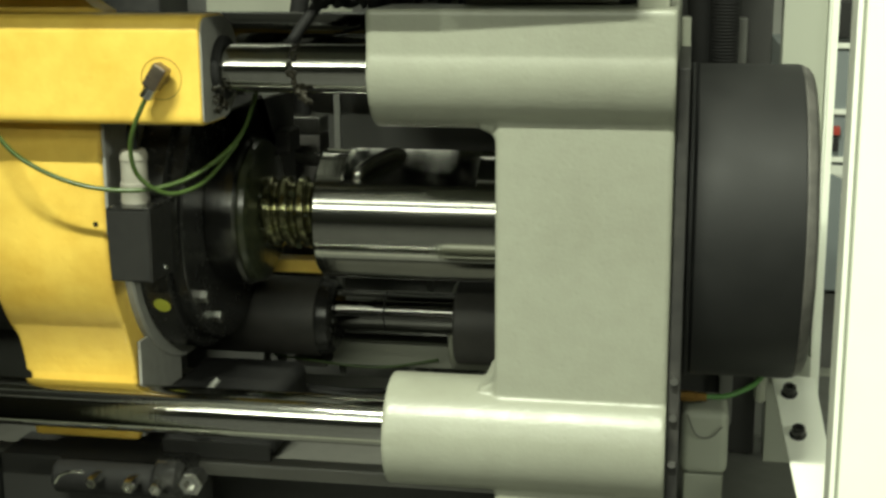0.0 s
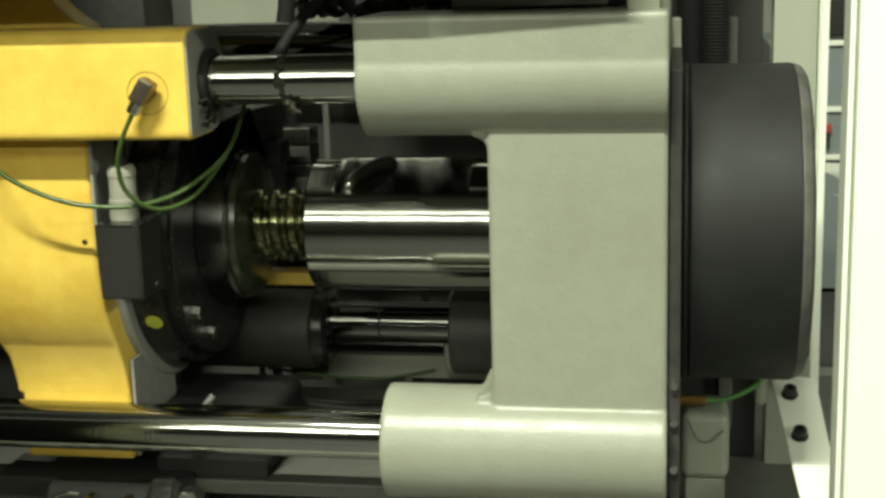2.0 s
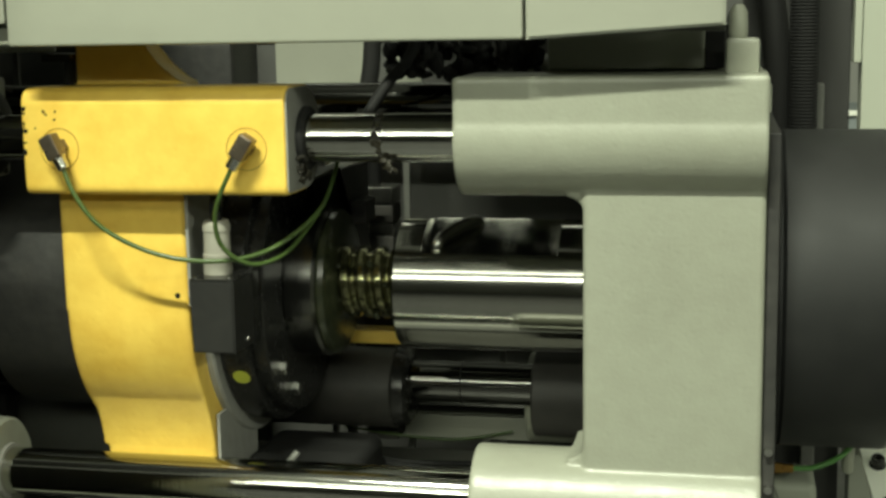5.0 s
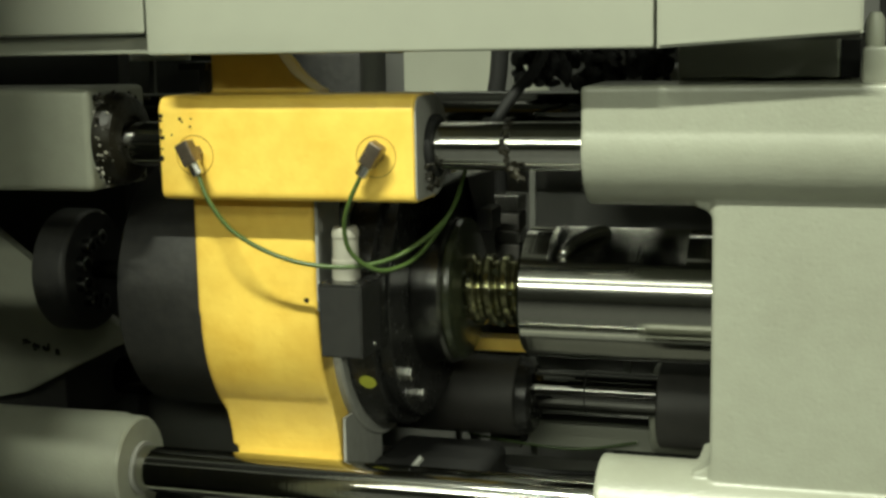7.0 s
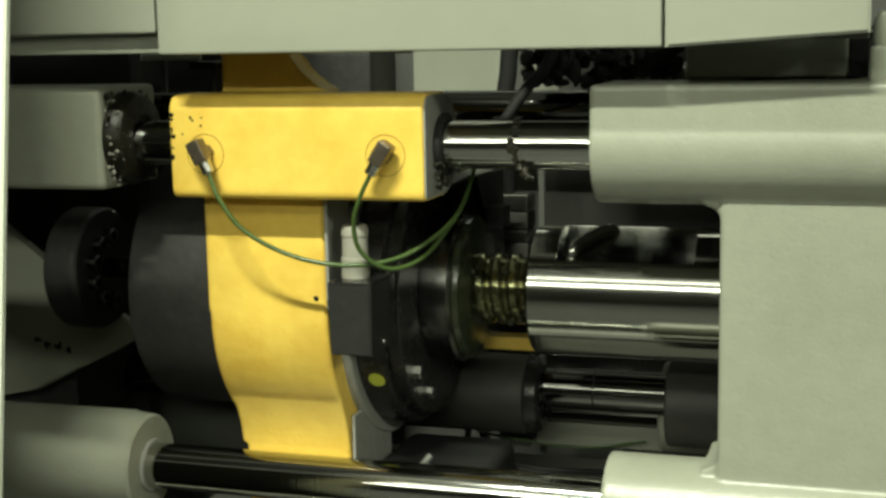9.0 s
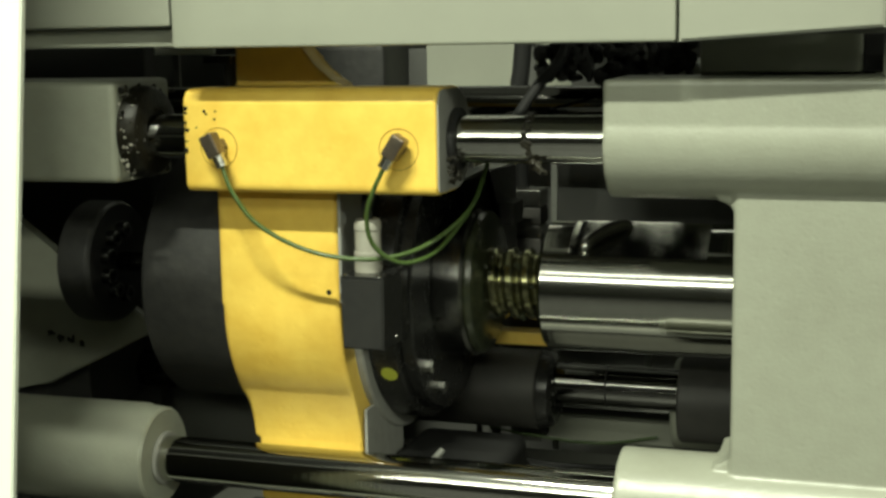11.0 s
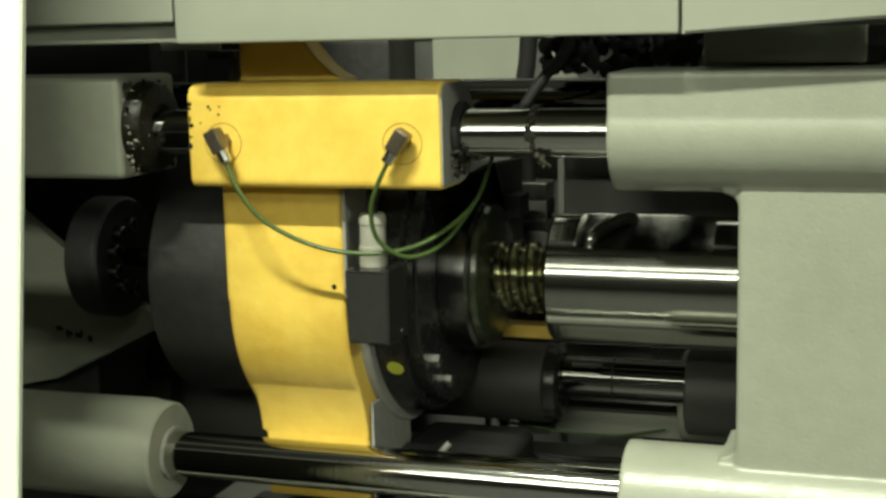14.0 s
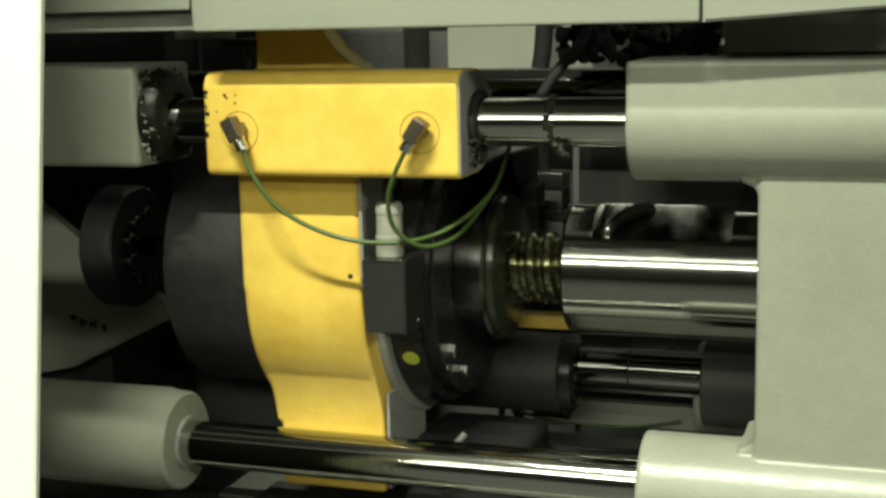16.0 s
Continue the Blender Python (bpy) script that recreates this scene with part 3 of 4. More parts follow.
hose2 = tagged(part("grease_hose", sweep([ends[1], (-0.211, -0.064, 1.207), (-0.219, -0.058, 1.185), (-0.218, -0.05, 1.162), (-0.205, -0.04, 1.146), (-0.190, -0.025, 1.141), (-0.172, -0.0, 1.150), (-0.155, 0.035, 1.178)], 0.0021), HOSE),
               "green plastic grease hose looping down from the elbow", "hose", "grease hoses")
hose2.location = (DX, 0, 0)

# bolt standing on top of the yellow bar
tb = thing("adjusting_screw", "dark adjusting screw standing on the yellow bar", "bolt")
tb.location = (DX, 0, 0)
part("shank", lathe([(1.296, 0.0), (1.296, 0.0055), (1.318, 0.0055), (1.318, 0)], 0.012, 0, 20, None, "Z", -0.381), OXIDE, tb)
part("head", box(-0.402, -0.374, 0.0, 0.024, 1.3182, 1.3255, 0.001), OXIDE, tb)

# ---- grease ----
rg = random.Random(11)


def round_rod(x0, x1, r, y, z, a0, a1):
    def where(g):
        a = radians(g.uniform(a0, a1))
        return (g.uniform(x0, x1), y - r * math.cos(a), z + r * math.sin(a))
    return where


tagged(cast(part("grease_ring", gobs(rg, 90, round_rod(-0.0725, -0.0650, 0.0206, 0, 1.2495, -100, 90), (0.0009, 0.0021)), GREASE), 0.0006, 2), "wet ring of dark grease on the upper rod", "grease", kind="stuff")
tagged(cast(part("grease_lumps", gobs(rg, 60, lambda g: (lambda u: (-0.066 + 0.012 * u + g.gauss(0, 0.0016), -0.017 + g.uniform(-0.003, 0.006), 1.235 - u * 0.015 + g.gauss(0, 0.0012)))(g.random()), (0.0009, 0.0021)), GREASE), 0.0006, 2), "hanging lumps of dark grease under the rod", "grease", kind="stuff")
tagged(cast(part("grease_lumps", gobs(rg, 210, lambda g: (-0.4535 + abs(g.gauss(0, 0.0075)), g.uniform(-0.043, 0.03), g.uniform(1.213, 1.298)), (0.0010, 0.0028)), GREASE), 0.0007, 3), "thick dark grease squeezed out at the housing bore", "grease", kind="stuff")
tagged(cast(part("paint_flakes", gobs(rg, 26, lambda g: (-0.4505 + abs(g.gauss(0, 0.006)), g.uniform(-0.046, -0.035), 1.245 + g.gauss(0, 0.02)), (0.0008, 0.0018)), BEIGE), 0.0006, 2), "pale flakes of paint stuck in the grease", "paint flakes", kind="stuff")
ob = tagged(cast(part("grease_lumps", gobs(rg, 70, lambda g: (-0.1525 + g.uniform(-0.001, 0.004), g.uniform(-0.030, 0.0), g.uniform(1.213, 1.238)), (0.0009, 0.0023)), GREASE), 0.0006, 2), "dark grease on the carriage wiper", "grease", kind="stuff")
ob.location = (DX, 0, 0)

# ---- drive pulley at the right ----
pul = thing("belt_pulley", "dark grey belt pulley wheel beside the end plate", "pulley")
part("rim", lathe([(0.2745, 0.06), (0.2745, 0.1475), (0.2765, 0.1495), (0.3675, 0.1495), (0.3690, 0.1485), (0.3690, 0.0)], AX_Y, AX_Z + 0.004, 160), PULLEY, pul)
part("inner_flange", lathe([(0.2690, 0.05), (0.2690, 0.149), (0.2700, 0.1505), (0.2730, 0.1505), (0.2740, 0.1485), (0.2740, 0.05)], AX_Y, AX_Z + 0.004, 160), PULLEY, pul, "dark flange ring")
part("outer_flange", lathe([(0.3693, 0.05), (0.3693, 0.1485), (0.3705, 0.1490), (0.3765, 0.1460), (0.3800, 0.1410), (0.3800, 0.05)], AX_Y, AX_Z + 0.004, 160), WORN, pul, "worn edge ring")

# ---- right-hand guard ----
gcol = thing("guard_column", "pale painted guard column with a stepped edge", "guard column")
part("column_face", box(0.3665, 0.4135, 0.40, 0.44, 0.0, 1.90, 0.002), COLUMN, gcol)
part("column_step", box(0.3575, 0.3660, 0.398, 0.43, 1.297, 1.90, 0.002), COLUMN, gcol, "stepped upper edge")
part("column_edge", box(0.4140, 0.4165, 0.392, 0.44, 0.0, 1.90, 0.001), WHITE, gcol, "bright rolled edge")
part("column_strip", box(0.4170, 0.4250, 0.396, 0.44, 0.0, 1.90, 0.001), WHITE, gcol, "white sealing strip")
brk = thing("bolted_bracket", "white sheet-metal bracket with two dark bolts", "bracket")
brk_turn = Matrix.Translation((0.380, 0.238, 0.895)) @ Matrix.Rotation(math.atan(0.5), 4, "X")
sheet_ob = part("sheet", prism([(-0.0175, 0.0345), (0.0275, 0.0300), (0.0470, -0.2300), (0.0130, -0.2300)], -0.004, 0.0, 0.0008, None, "XY"), WHITE, brk)
sheet_ob.matrix_basis = brk_turn
back_ob = part("upright_flange", box(0.361, 0.403, 0.2735, 0.278, 0.895, 0.9270, 0.0008), COLUMN, brk)
part("stay", box(0.385, 0.415, 0.10, 0.13, 0.0, 0.816, 0.002), COLUMN, brk)
for bx, by in ((0.0, 0.004), (0.0065, -0.054)):
    o = part("bolt", lathe([(0.0002, 0.0), (0.0002, 0.0085), (0.0015, 0.0085), (0.0016, 0.0068), (0.0095, 0.0068), (0.0105, 0.0060), (0.0105, 0.0036), (0.0060, 0.0034), (0.0060, 0.0)], 0, 0, 20, None, "Z", 0), OXIDE, sheet_ob, "dark socket head bolt", 25)
    o.location = (bx, by, 0.0)
post = thing("guard_post", "white painted guard door post beside the pulley", "guard post")
part("post_face", box(0.3800, 0.50, -0.207, -0.165, 0.0, 2.1, 0.003), WHITE, post)
# the groove's shade is painted: darker colour between the white parts
part("post_groove", box(0.3785, 0.3798, -0.2025, -0.168, 0.0, 2.1, 0.0006), COLUMN, post, "groove in the post, shade put into its colour")
part("post_lip", box(0.3745, 0.3783, -0.205, -0.170, 0.0, 2.1, 0.001), WHITE, post)
lpost = thing("guard_door", "white painted sliding guard door seen edge-on", "guard door")
part("door_edge", prism([(-0.4456, 0.0), (-0.3037, 1.45), (-0.3737, 1.45), (-0.51, 0.0)], -0.386, -0.38, 0.001), WHITE, lpost)
# unseen stile and dark panels, added to keep lamp light off the left housing
part("door_stile", prism([(-0.420, 1.4505), (-0.420, 2.1), (-0.4655, 2.1), (-0.4655, 1.4505)], -0.386, -0.38, 0.001), WHITE, lpost)
part("door_panel", prism([(-0.466, 1.325), (-0.466, 2.1), (-1.5, 2.1), (-1.5, 1.325)], -0.3855, -0.3815, 0.001), CAB_DARK, lpost, "unseen dark upper panel added to block lamp light")
part("door_panel", prism([(-0.5115, 0.0), (-0.3930, 1.26), (-1.5, 1.26), (-1.5, 0.0)], -0.3855, -0.3815, 0.001), CAB_DARK, lpost, "unseen dark lower panel added to block lamp light")

ft = thing("brass_fitting", "brass hose fitting on the flange", "pipe fitting")
part("nut", lathe([(0.2690, 0.0), (0.2690, 0.0055), (0.284, 0.0055), (0.285, 0.0045), (0.295, 0.0045), (0.295, 0)], 0.20, 0.9025, 6), BRASS, ft)
tagged(part("drain_hose", sweep([(0.294, 0.20, 0.9025), (0.312, 0.202, 0.903), (0.330, 0.205, 0.909), (0.346, 0.21, 0.919), (0.354, 0.215, 0.936), (0.354, 0.23, 0.97)], 0.0028), HOSE_BRIGHT), "bright green hose rising behind the bracket", "hose")
tagged(part("lower_hose", sweep([(-0.210, 0.345, 0.8799), (-0.138, 0.345, 0.8719), (-0.094, 0.345, 0.8694), (-0.058, 0.345, 0.8724), (-0.010, 0.345, 0.8825)], 0.0018), HOSE), "thin green hose lying low behind the guide rod", "hose")

# ---- behind the rods ----
rear = thing("rear_guard", "dark painted rear guard panels behind the machine", "guard panel")
part("guard_sheet", box(-1.6, 0.30, 0.62, 0.64, 0.761, 1.34, 0.002), BACK_DARK, rear)
part("guard_sheet_top", box(-1.6, 0.45, 0.60, 0.62, 1.341, 1.45, 0.002), BACK_DARK, rear)
# two unseen roof sheets, added to block light from above
part("guard_roof", box(-0.17, 0.23, 0.03, 0.43, 1.50, 1.52, 0.002), BACK_DARK, rear)
part("guard_roof_left", box(-1.6, -0.42, 0.03, 0.43, 1.50, 1.52, 0.002), BACK_DARK, rear)


def cover_sheet(x0, x1, y, z0, z1, label, mat=None, foot=0.86):
    s = thing("cover_sheet", label, "cover sheet", "pale sheets behind the rods")
    part("sheet", box(x0, x1, y, y + 0.004, z0, z1, 0.0008), mat or GREY_SHEET, s)
    part("stay", box((x0 + x1) / 2 - 0.004, (x0 + x1) / 2 + 0.004, y + 0.0042, y + 0.010, foot, z1 - 0.003, 0.0008), GREY_DARK, s, "thin dark stay")
    return s


cover_sheet(-0.705, -0.655, 0.5, 0.95, 1.165, "narrow pale sheet standing behind the drive pulley", WHITE, 0.76)
cover_sheet(-0.332, -0.208, 0.5, 1.262, 1.34, "pale grey cover sheet behind the rear rod", GREY_SHEET, 0.76)
cover_sheet(-0.190, -0.145, 0.5, 1.262, 1.34, "pale grey sheet beside a black cable", GREY_SHEET, 0.76)
strip = thing("cover_sheet", "pale angled sheet under the beam", "cover sheet", "pale sheets behind the rods")
part("sheet", prism([(-0.7020, 1.3200), (-0.6890, 1.3620), (-0.5900, 1.3610), (-0.5910, 1.3210)], 0.42, 0.424, 0.0008), WHITE, strip)
part("stay", box(-0.6520, -0.6440, 0.4242, 0.430, 0.76, 1.3300, 0.0008), GREY_DARK, strip, "thin dark stay")
# wedge is white because the light on it is put into its colour
wedge = thing("cover_sheet", "pale wedge-shaped sheet behind the bearing flange", "cover sheet", "pale sheets behind the rods")
part("sheet", prism([(-0.2490, 1.2590), (-0.2060, 1.2600), (-0.2110, 1.0990), (-0.2270, 1.0990), (-0.2390, 1.1470)], 0.40, 0.404, 0.0008), WHITE, wedge)
part("stay", box(-0.225000, -0.213000, 0.4042, 0.4100, 0.80, 1.129000, 0.0008), GREY_DARK, wedge, "thin dark stay")
cover_sheet(-0.141, 0.05, 0.36, 0.867, 0.919, "pale green-grey plate low behind the guide cylinder", GREY_SHEET, 0.80)
cover_sheet(-0.13, 0.06, 0.42, 0.96, 1.06, "dull grey plate behind the guide rod", GREY_DARK, 0.80)

step = thing("stepped_block", "banded grey steel block behind the screw", "steel block")
for k, (z0, z1, mt) in enumerate(((1.142, 1.162, STEEL), (1.121, 1.141, GUNMETAL), (1.106, 1.120, STEEL), (0.861, 1.105, GUNMETAL))):
    part("band", box(-0.200 + 0.004 * k, -0.150, 0.36, 0.40, z0, z1, 0.002), mt, step)

sliver = thing("cover_sheet", "small pale folded sheet end beside the nose bracket", "cover sheet", "pale sheets behind the rods")
part("sheet", prism([(-0.7810, 0.9070), (-0.7490, 0.9290), (-0.7460, 0.9170), (-0.7690, 0.9020)], 0.366, 0.372, 0.0006), WHITE, sliver)
part("stay", box(-0.7690, -0.7630, 0.3722, 0.3745, 0.762, 0.9080, 0.0004), GREY_DARK, sliver, "thin dark stay")

chute = thing("sloping_plate", "dull grey sloping plate behind the drive pulley", "cover plate")
part("plate", prism([(-0.80, 0.880), (-0.746, 0.915), (-0.625, 0.989), (-0.50, 1.06), (-0.48, 0.881), (-0.50, 0.762), (-0.80, 0.762)], 0.375, 0.381, 0.001), GREY_DARK, chute)

blk = thing("motor_casing", "black casing behind the rear rod", "motor casing")
part("casing", box(-0.52, -0.352, 0.40, 0.50, 1.14, 1.335, 0.012), IRON, blk)
part("casing_foot", box(-0.50, -0.37, 0.42, 0.48, 0.761, 1.139, 0.004), IRON, blk)

plate2 = thing("top_cover", "dull grey cover plate under the beam end", "cover plate")
part("cover", box(0.0705, 0.205, 0.04, 0.30, 1.3045, 1.352, 0.003), GREY_SHEET, plate2)
# solid black strip stands in for the shade of an open gap
part("cover_gap", box(0.2055, 0.2215, 0.045, 0.30, 1.3045, 1.352, 0.001), RUBBER, plate2, "black strip added for the shade in the gap")

rg2 = random.Random(21)
tagged(part("cable_chain_dirt", gobs(rg2, 130, lambda g: (g.uniform(-0.13, 0.03), g.uniform(0.27, 0.31), 1.296 + g.uniform(-0.004, 0.035)), (0.004, 0.009)), RUBBER), "clump of black greasy cables above the rear rod", "cables", kind="stuff")
tagged(part("black_cable", sweep([(-0.09, 0.28, 1.36), (-0.10, 0.25, 1.315), (-0.115, 0.22, 1.29), (-0.135, 0.20, 1.255), (-0.15, 0.19, 1.22)], 0.006), RUBBER), "black cable hanging behind the upper rod", "cable")
tagged(part("black_cable", sweep([(-0.195, 0.47, 1.36), (-0.200, 0.47, 1.30), (-0.205, 0.47, 1.25), (-0.2, 0.47, 1.1)], 0.011), RUBBER), "thick black cable in front of the pale sheets", "cable")
# black carriage plate seen above the flange
fl = thing("carriage_shield", "black steel shield behind the bearing flange", "shield plate")
fl.location = (DX, 0, 0)
part("shield", prism([(0.05, 1.20), (0.30, 1.20), (0.30, 1.05), (0.262, 1.06), (0.19, 1.205)], -0.2115, -0.178, 0.002, None, "YZ"), IRON, fl)
part("shield_tab", box(-0.1775, -0.160, 0.22, 0.26, 1.14, 1.165, 0.003), IRON, fl)

# cables and clips under the carriage
for k, (z, y, r, lab) in enumerate(((0.893, 0.20, 0.0035, "black cable lying on the drip tray"), (0.883, 0.24, 0.003, "thin black cable lying on the drip tray"))):
    tagged(part("floor_cable", sweep([(-0.33, y, z), (-0.25, y + 0.01, z - 0.006), (-0.19, y, z + 0.002), (-0.12, y + 0.02, z - 0.014), (-0.04, y + 0.04, 0.864)], r), RUBBER), lab, "cable", "cables on the tray")
cl = thing("cable_cover", "black cover hump beside the yellow foot", "cover")
part("hump", box(-0.243, -0.125, 0.07, 0.20, 0.856, 0.922, 0.012, None, 4), RUBBER, cl)
part("front_lip", box(-0.240, -0.128, 0.0655, 0.0697, 0.856, 0.874, 0.001), CAB_DARK, cl)
clip = thing("cable_clip", "small bent steel clip holding a cable", "clip")
part("blade", sweep([(-0.196, 0.05, 0.917), (-0.188, 0.048, 0.926), (-0.178, 0.047, 0.938), (-0.172, 0.05, 0.945)], 0.0032, 8), GREY_DARK, clip)
part("loop", sweep([(-0.198, 0.05, 0.917), (-0.205, 0.049, 0.910), (-0.203, 0.049, 0.902), (-0.194, 0.05, 0.903), (-0.193, 0.05, 0.912)], 0.0014, 8), OXIDE, clip)

valve = thing("valve_block", "black valve block with bright hose nuts under the rod", "valve block")
valve.location = (0.0, 0.0, -0.0115)
part("block", box(-0.40, -0.20, 0.035, 0.10, 0.7728, 0.8729, 0.004), CAB_DARK, valve)
port_ob = part("port_body", rod(-0.33, -0.225, 0.017, 0.018, 0.8609, 0.003, 32), RUBBER, valve)
part("port_step", lathe([(-0.224, 0.0), (-0.224, 0.020), (-0.221, 0.022), (-0.202, 0.022), (-0.196, 0.016), (-0.196, 0.0)], 0.018, 0.8649, 40), OXIDE, valve)
part("hose_nut", lathe([(0.006, 0.0), (0.006, 0.0048), (-0.004, 0.0060), (-0.016, 0.0060), (-0.0185, 0.0051), (-0.0185, 0.0030), (-0.012, 0.0027), (-0.012, 0.0)], 0, 0.8689, 6, None, "Y", -0.2787), BRIGHT, port_ob, "bright hex nut", 25)
part("hose_nut", lathe([(0.006, 0.0), (0.006, 0.0056), (-0.004, 0.0070), (-0.016, 0.0070), (-0.0185, 0.0059), (-0.0185, 0.0035), (-0.012, 0.0032), (-0.012, 0.0)], 0, 0.8674, 6, None, "Y", -0.2419), BRIGHT, port_ob, "bright hex nut", 25)
part("hose_nut", lathe([(0.006, 0.0), (0.006, 0.0052), (-0.004, 0.0065), (-0.016, 0.0065), (-0.0185, 0.0055), (-0.0185, 0.0032), (-0.012, 0.0029), (-0.012, 0.0)], 0, 0.8666, 6, None, "Y", -0.2147), BRIGHT, port_ob, "bright hex nut", 25)
part("hose_nut", lathe([(0.006, 0.0), (0.006, 0.0096), (-0.004, 0.0120), (-0.016, 0.0120), (-0.0185, 0.0102), (-0.0185, 0.0060), (-0.012, 0.0054), (-0.012, 0.0)], 0, 0.8740, 6, None, "Y", -0.1801), BRIGHT, port_ob, "bright hex nut", 25)
part("wire_bail", sweep([(-0.318, -0.012, 0.8649), (-0.310, -0.016, 0.8749), (-0.298, -0.018, 0.8799), (-0.286, -0.016, 0.8789)], 0.0014, 8), BRIGHT, port_ob, "bright wire bail")
for k in range(22):
    part("fin", box(-0.52 + k * 0.0052, -0.5172 + k * 0.0052, -0.012, 0.030, 0.80, 0.8589, 0.0005), CAB_DARK, valve)
part("fin_back", box(-0.525, -0.402, 0.031, 0.09, 0.7728, 0.8629, 0.002), CAB_DARK, valve)

# ---- right side behind the pulley ----
wb = thing("pale_block", "pale painted block with rounded corners beside the flange", "machine block")
part("block", box(0.2700, 0.3185, 0.20, 0.27, 0.8170, 0.8870, 0.009, None, 3), COLUMN, wb)
part("block_foot", box(0.2740, 0.3150, 0.205, 0.265, 0.761, 0.8165, 0.003), COLUMN, wb)
part("loose_wire", sweep([(0.276, 0.197, 0.884), (0.286, 0.197, 0.862), (0.300, 0.197, 0.860), (0.312, 0.197, 0.872)], 0.0008, 6), GREY_DARK, wb, "thin grey wire")
cap2 = tagged(part("pale_tab", box(0.3440, 0.3560, 0.222, 0.24, 0.890, 0.960, 0.005), GREY), "pale rounded tab behind the bracket", "tab")
ch = thing("corrugated_hose", "black corrugated hose rising beside the plate", "hose")
prof = []
for k in range(120):
    zz = 1.12 + k * 0.0035
    prof += [(zz, 0.0135), (zz + 0.0012, 0.0155), (zz + 0.0024, 0.0155)]
part("ribbed_tube", lathe(prof, 0.335, 0, 24, None, "Z", 0.302), RUBBER, ch)
part("outer_hose", sweep([(0.278, 0.36, 1.10), (0.278, 0.355, 1.25), (0.272, 0.35, 1.34), (0.252, 0.35, 1.46)], 0.014, 16), RUBBER, ch, "smooth black hose")
dk = thing("dark_cabinet", "dark painted cabinet wall behind the pulley", "cabinet")
part("cabinet_wall", box(0.24, 0.3565, 0.42, 0.44, 0.761, 1.9, 0.002), CAB_DARK, dk)
part("cabinet_rail", box(0.313, 0.329, 0.405, 0.4195, 0.80, 1.275, 0.003), GREY_DARK, dk, "dull grey upright rail")

shelf = thing("shelf_cabinet", "pale blue-grey steel drawer cabinet across the hall", "cabinet")
part("cabinet_body", box(0.50, 1.5, 2.50, 3.0, 0.45, 1.10, 0.006), BLUEGREY, shelf)
for zz in (0.80, 0.925, 1.095):
    part("drawer_edge", box(0.50, 1.5, 2.485, 2.4995, zz, zz + 0.014, 0.002), WHITE, shelf, "pale drawer edge")
part("red_handle", box(0.640, 0.658, 2.475, 2.4995, 0.872, 0.895, 0.003), RED, shelf, "red plastic tag")
part("black_handle", box(0.642, 0.654, 2.475, 2.4995, 0.830, 0.868, 0.002), PLASTIC, shelf, "black clip")
part("plinth", box(0.50, 1.5, 2.52, 3.0, 0.0, 0.449, 0.004), BACK_DARK, shelf)
for k, (bx, bz, bw, bh, mt) in enumerate(((0.62, 1.112, 0.09, 0.10, PLASTIC), (0.73, 1.112, 0.07, 0.06, BEIGE), (0.82, 1.112, 0.1, 0.12, PLASTIC))):
    tagged(part("tool_case", box(bx, bx + bw, 2.6, 2.7, bz, bz + bh, 0.008), mt), ("black tool case on the drawer cabinet", "small pale box on the drawer cabinet", "black tool case on the drawer cabinet")[k], "case")
tb2 = thing("work_table", "pale work table top across the hall", "table")
part("table_top", prism([(0.610, 1.81), (0.578, 1.05), (1.40, 1.05), (1.40, 1.81)], 0.872, 0.90, 0.002, None, "XY"), WHITE, tb2)
for lx, ly in ((0.64, 1.12), (1.36, 1.12), (0.66, 1.74), (1.36, 1.74)):
    part("leg", box(lx - 0.02, lx + 0.02, ly - 0.02, ly + 0.02, 0.0, 0.8715, 0.003), GREY_DARK, tb2)
for k, (px, py, pr) in enumerate(((0.66, 1.60, 12), (0.80, 1.48, -20), (0.70, 1.30, 35))):
    bmp = bmesh.new()
    gridp = [[bmp.verts.new((0.042 * (i - 3) * 0.85, 0.042 * (j - 3), 0.010 + 0.007 * noise.noise(Vector((i * 0.7 + k * 5, j * 0.6, 0.3))))) for j in range(7)] for i in range(7)]
    for i in range(6):
        for j in range(6):
            bmp.faces.new((gridp[i][j], gridp[i + 1][j], gridp[i + 1][j + 1], gridp[i][j + 1]))
    bmesh.ops.solidify(bmp, geom=bmp.faces[:], thickness=0.004)
    o = tagged(part("paper_sheet", bmp, WHITE), "crumpled white paper lying on the work table", "paper", "papers on the table")
    o.location, o.rotation_euler = (px, py, 0.9005), (0, 0, radians(pr))
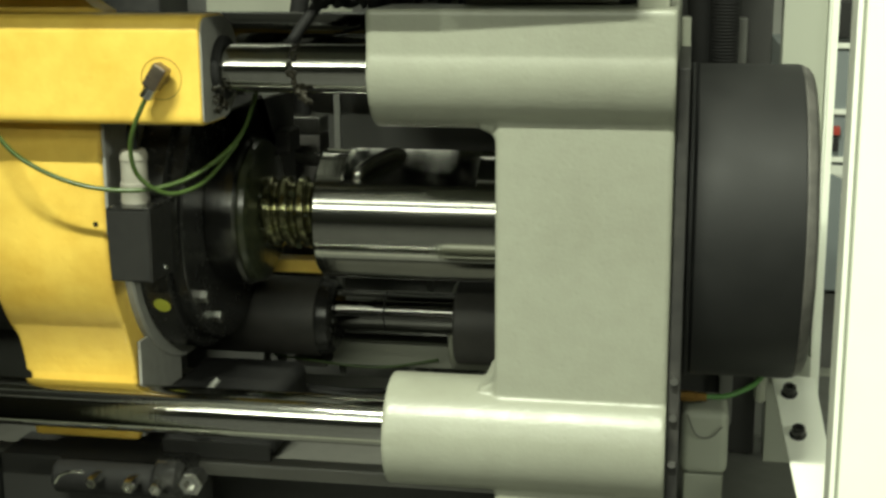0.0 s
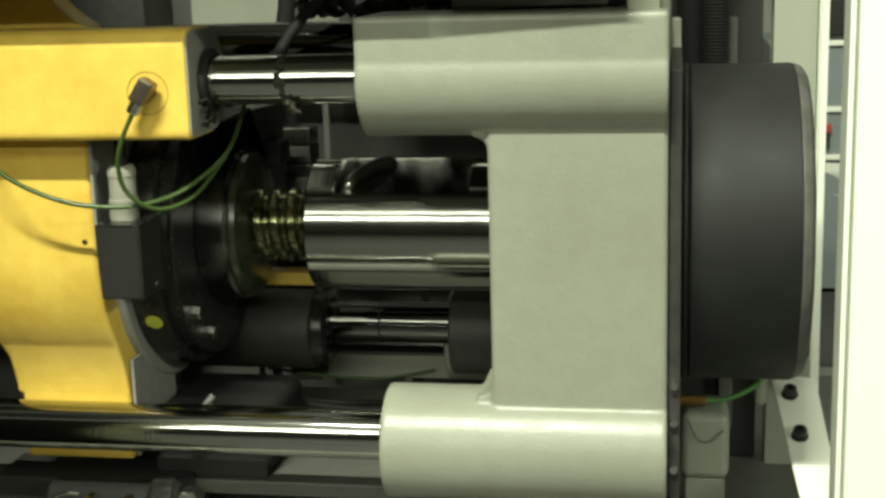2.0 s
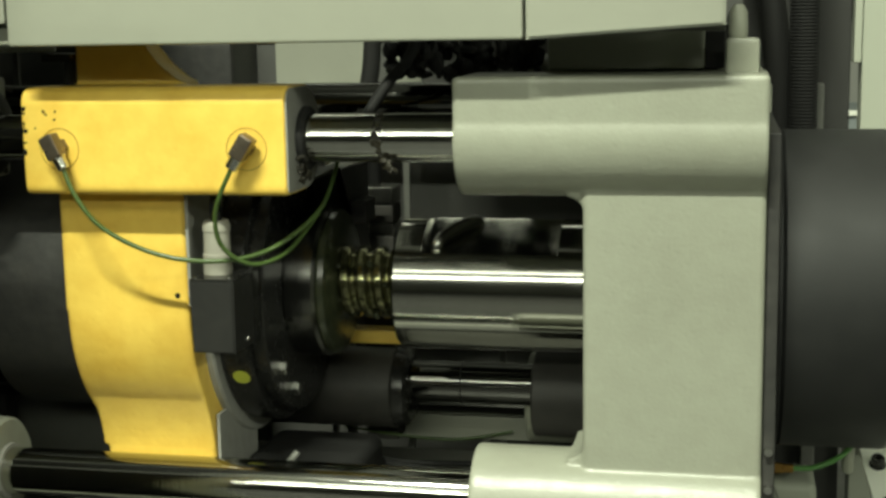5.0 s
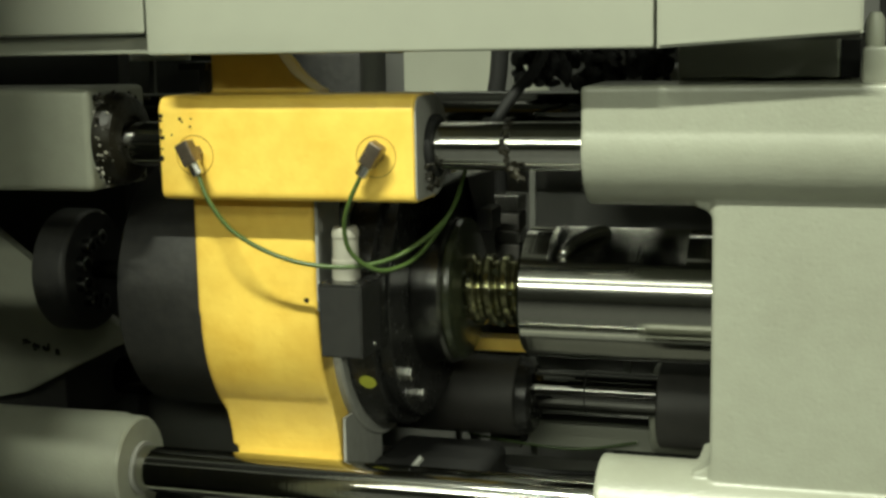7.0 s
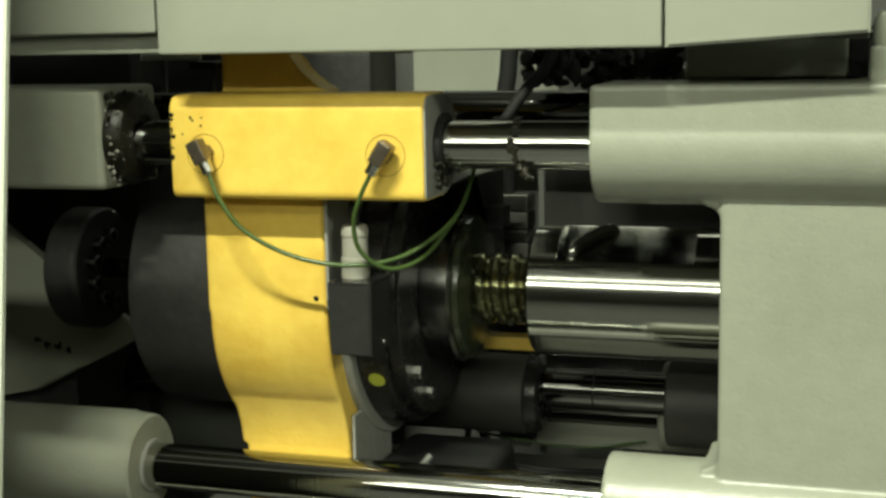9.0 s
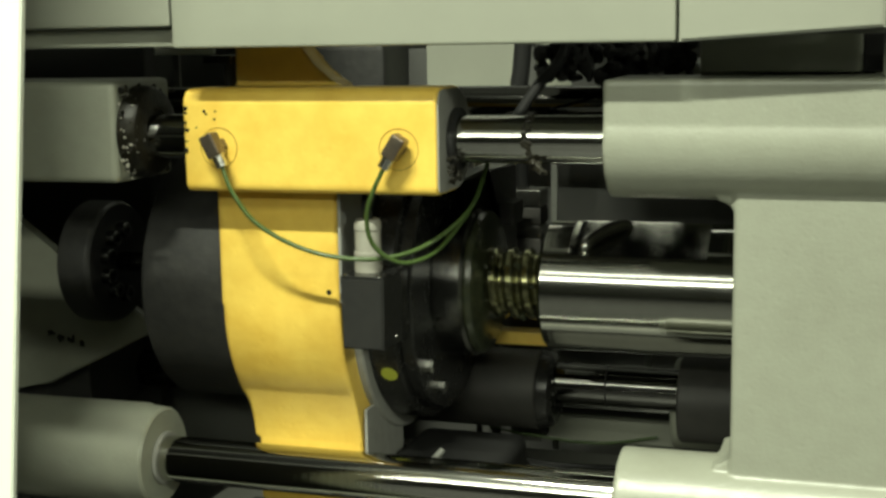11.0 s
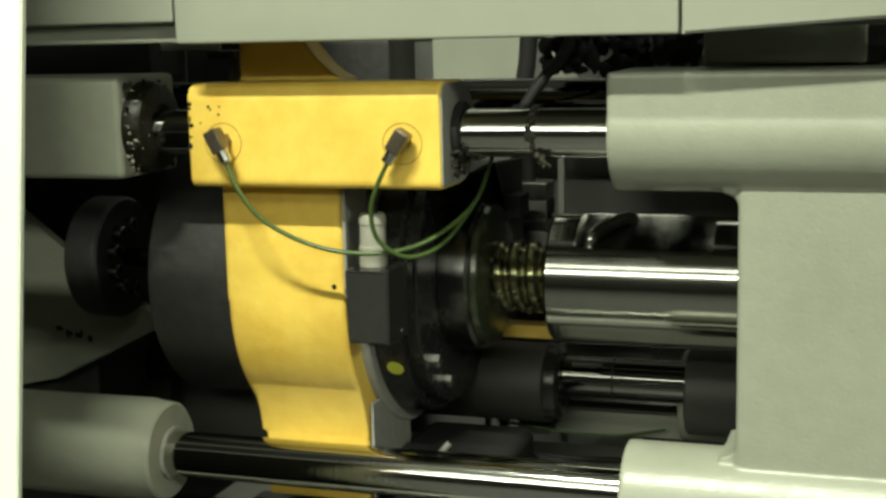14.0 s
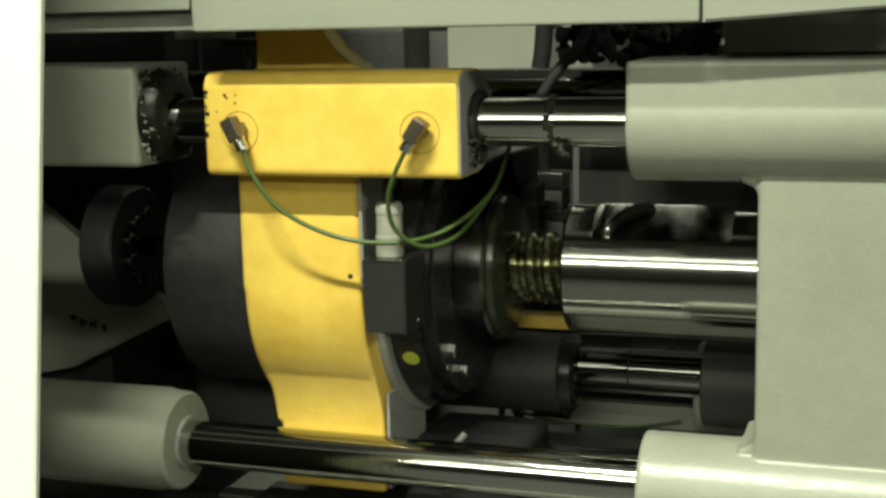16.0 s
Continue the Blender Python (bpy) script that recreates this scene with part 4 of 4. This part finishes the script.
for k, (cx, cz, mt) in enumerate(((0.66, 0.16, RED), (0.95, 0.16, GUNMETAL))):
    crate = thing("storage_crate", ("dull red storage crate under the work table", "dark storage crate under the work table")[k], "crate", "crates under the table")
    part("crate_body", box(cx, cx + 0.26, 1.30, 1.65, 0.0, 0.55, 0.006), BRICK_RED if k == 0 else mt, crate)
    part("crate_rim", box(cx - 0.008, cx + 0.268, 1.292, 1.658, 0.551, 0.58, 0.004), GUNMETAL, crate)

# ---- wear marks ----
chips = tagged(part("paint_chips", gobs(random.Random(5), 16, lambda g: (-0.3965 + DX + abs(g.gauss(0, 0.001)), -0.0495 + g.uniform(0.0, 0.002), 1.262 + g.gauss(0, 0.011)), (0.0012, 0.0026)), GREASE), "chipped dark paint along the end of the yellow bar", "paint chips", kind="stuff")
for k, (px, pz, pr) in enumerate(((-0.3765, 1.2765, 0.0016), (-0.3745, 1.2740, 0.0012), (-0.3655, 1.2765, 0.001), (-0.3665, 1.2695, 0.0012), (-0.3850, 1.262, 0.0009))):
    o = tagged(part("paint_pit", lathe([(0.0, pr), (-0.0006, pr * 0.8), (-0.0007, 0.0)], 0, 0, 10, None, "Y", 0), GREASE), "tiny dark pit in the yellow paint", "paint pit", "pits in the paint")
    o.location = (px + DX, -0.0499, pz)
o = tagged(part("set_screw", lathe([(0.0, 0.0028), (-0.0006, 0.0026), (-0.0006, 0.0)], 0, 0, 12, None, "Y", 0), GREASE), "small dark hole in the yellow web", "hole")
o.location = (-0.2740 + DX, -0.0165, 1.1085)
rs = random.Random(8)
scuff = bmesh.new()
for k in range(26):
    sx, sa, sl, sw = -0.565 + rs.random() * 0.085, 44 + rs.uniform(-1.6, 1.6) - 2 * rs.random(), rs.uniform(0.002, 0.009), rs.uniform(0.0006, 0.0018)
    vs = []
    for ux, ua in ((0, 0), (sl, rs.uniform(-0.4, 0.4)), (sl, sw / 0.05 * 57), (0, sw / 0.05 * 57)):
        rr = 0.0503
        vs.append(scuff.verts.new((sx + ux, -rr * math.cos(radians(sa + ua)), 0.9295 + rr * math.sin(radians(sa + ua)))))
    scuff.faces.new(vs)
tagged(part("scuff_marks", scuff, OXIDE), "dark scuff marks on the lower grey boss", "scuff marks", kind="stuff")
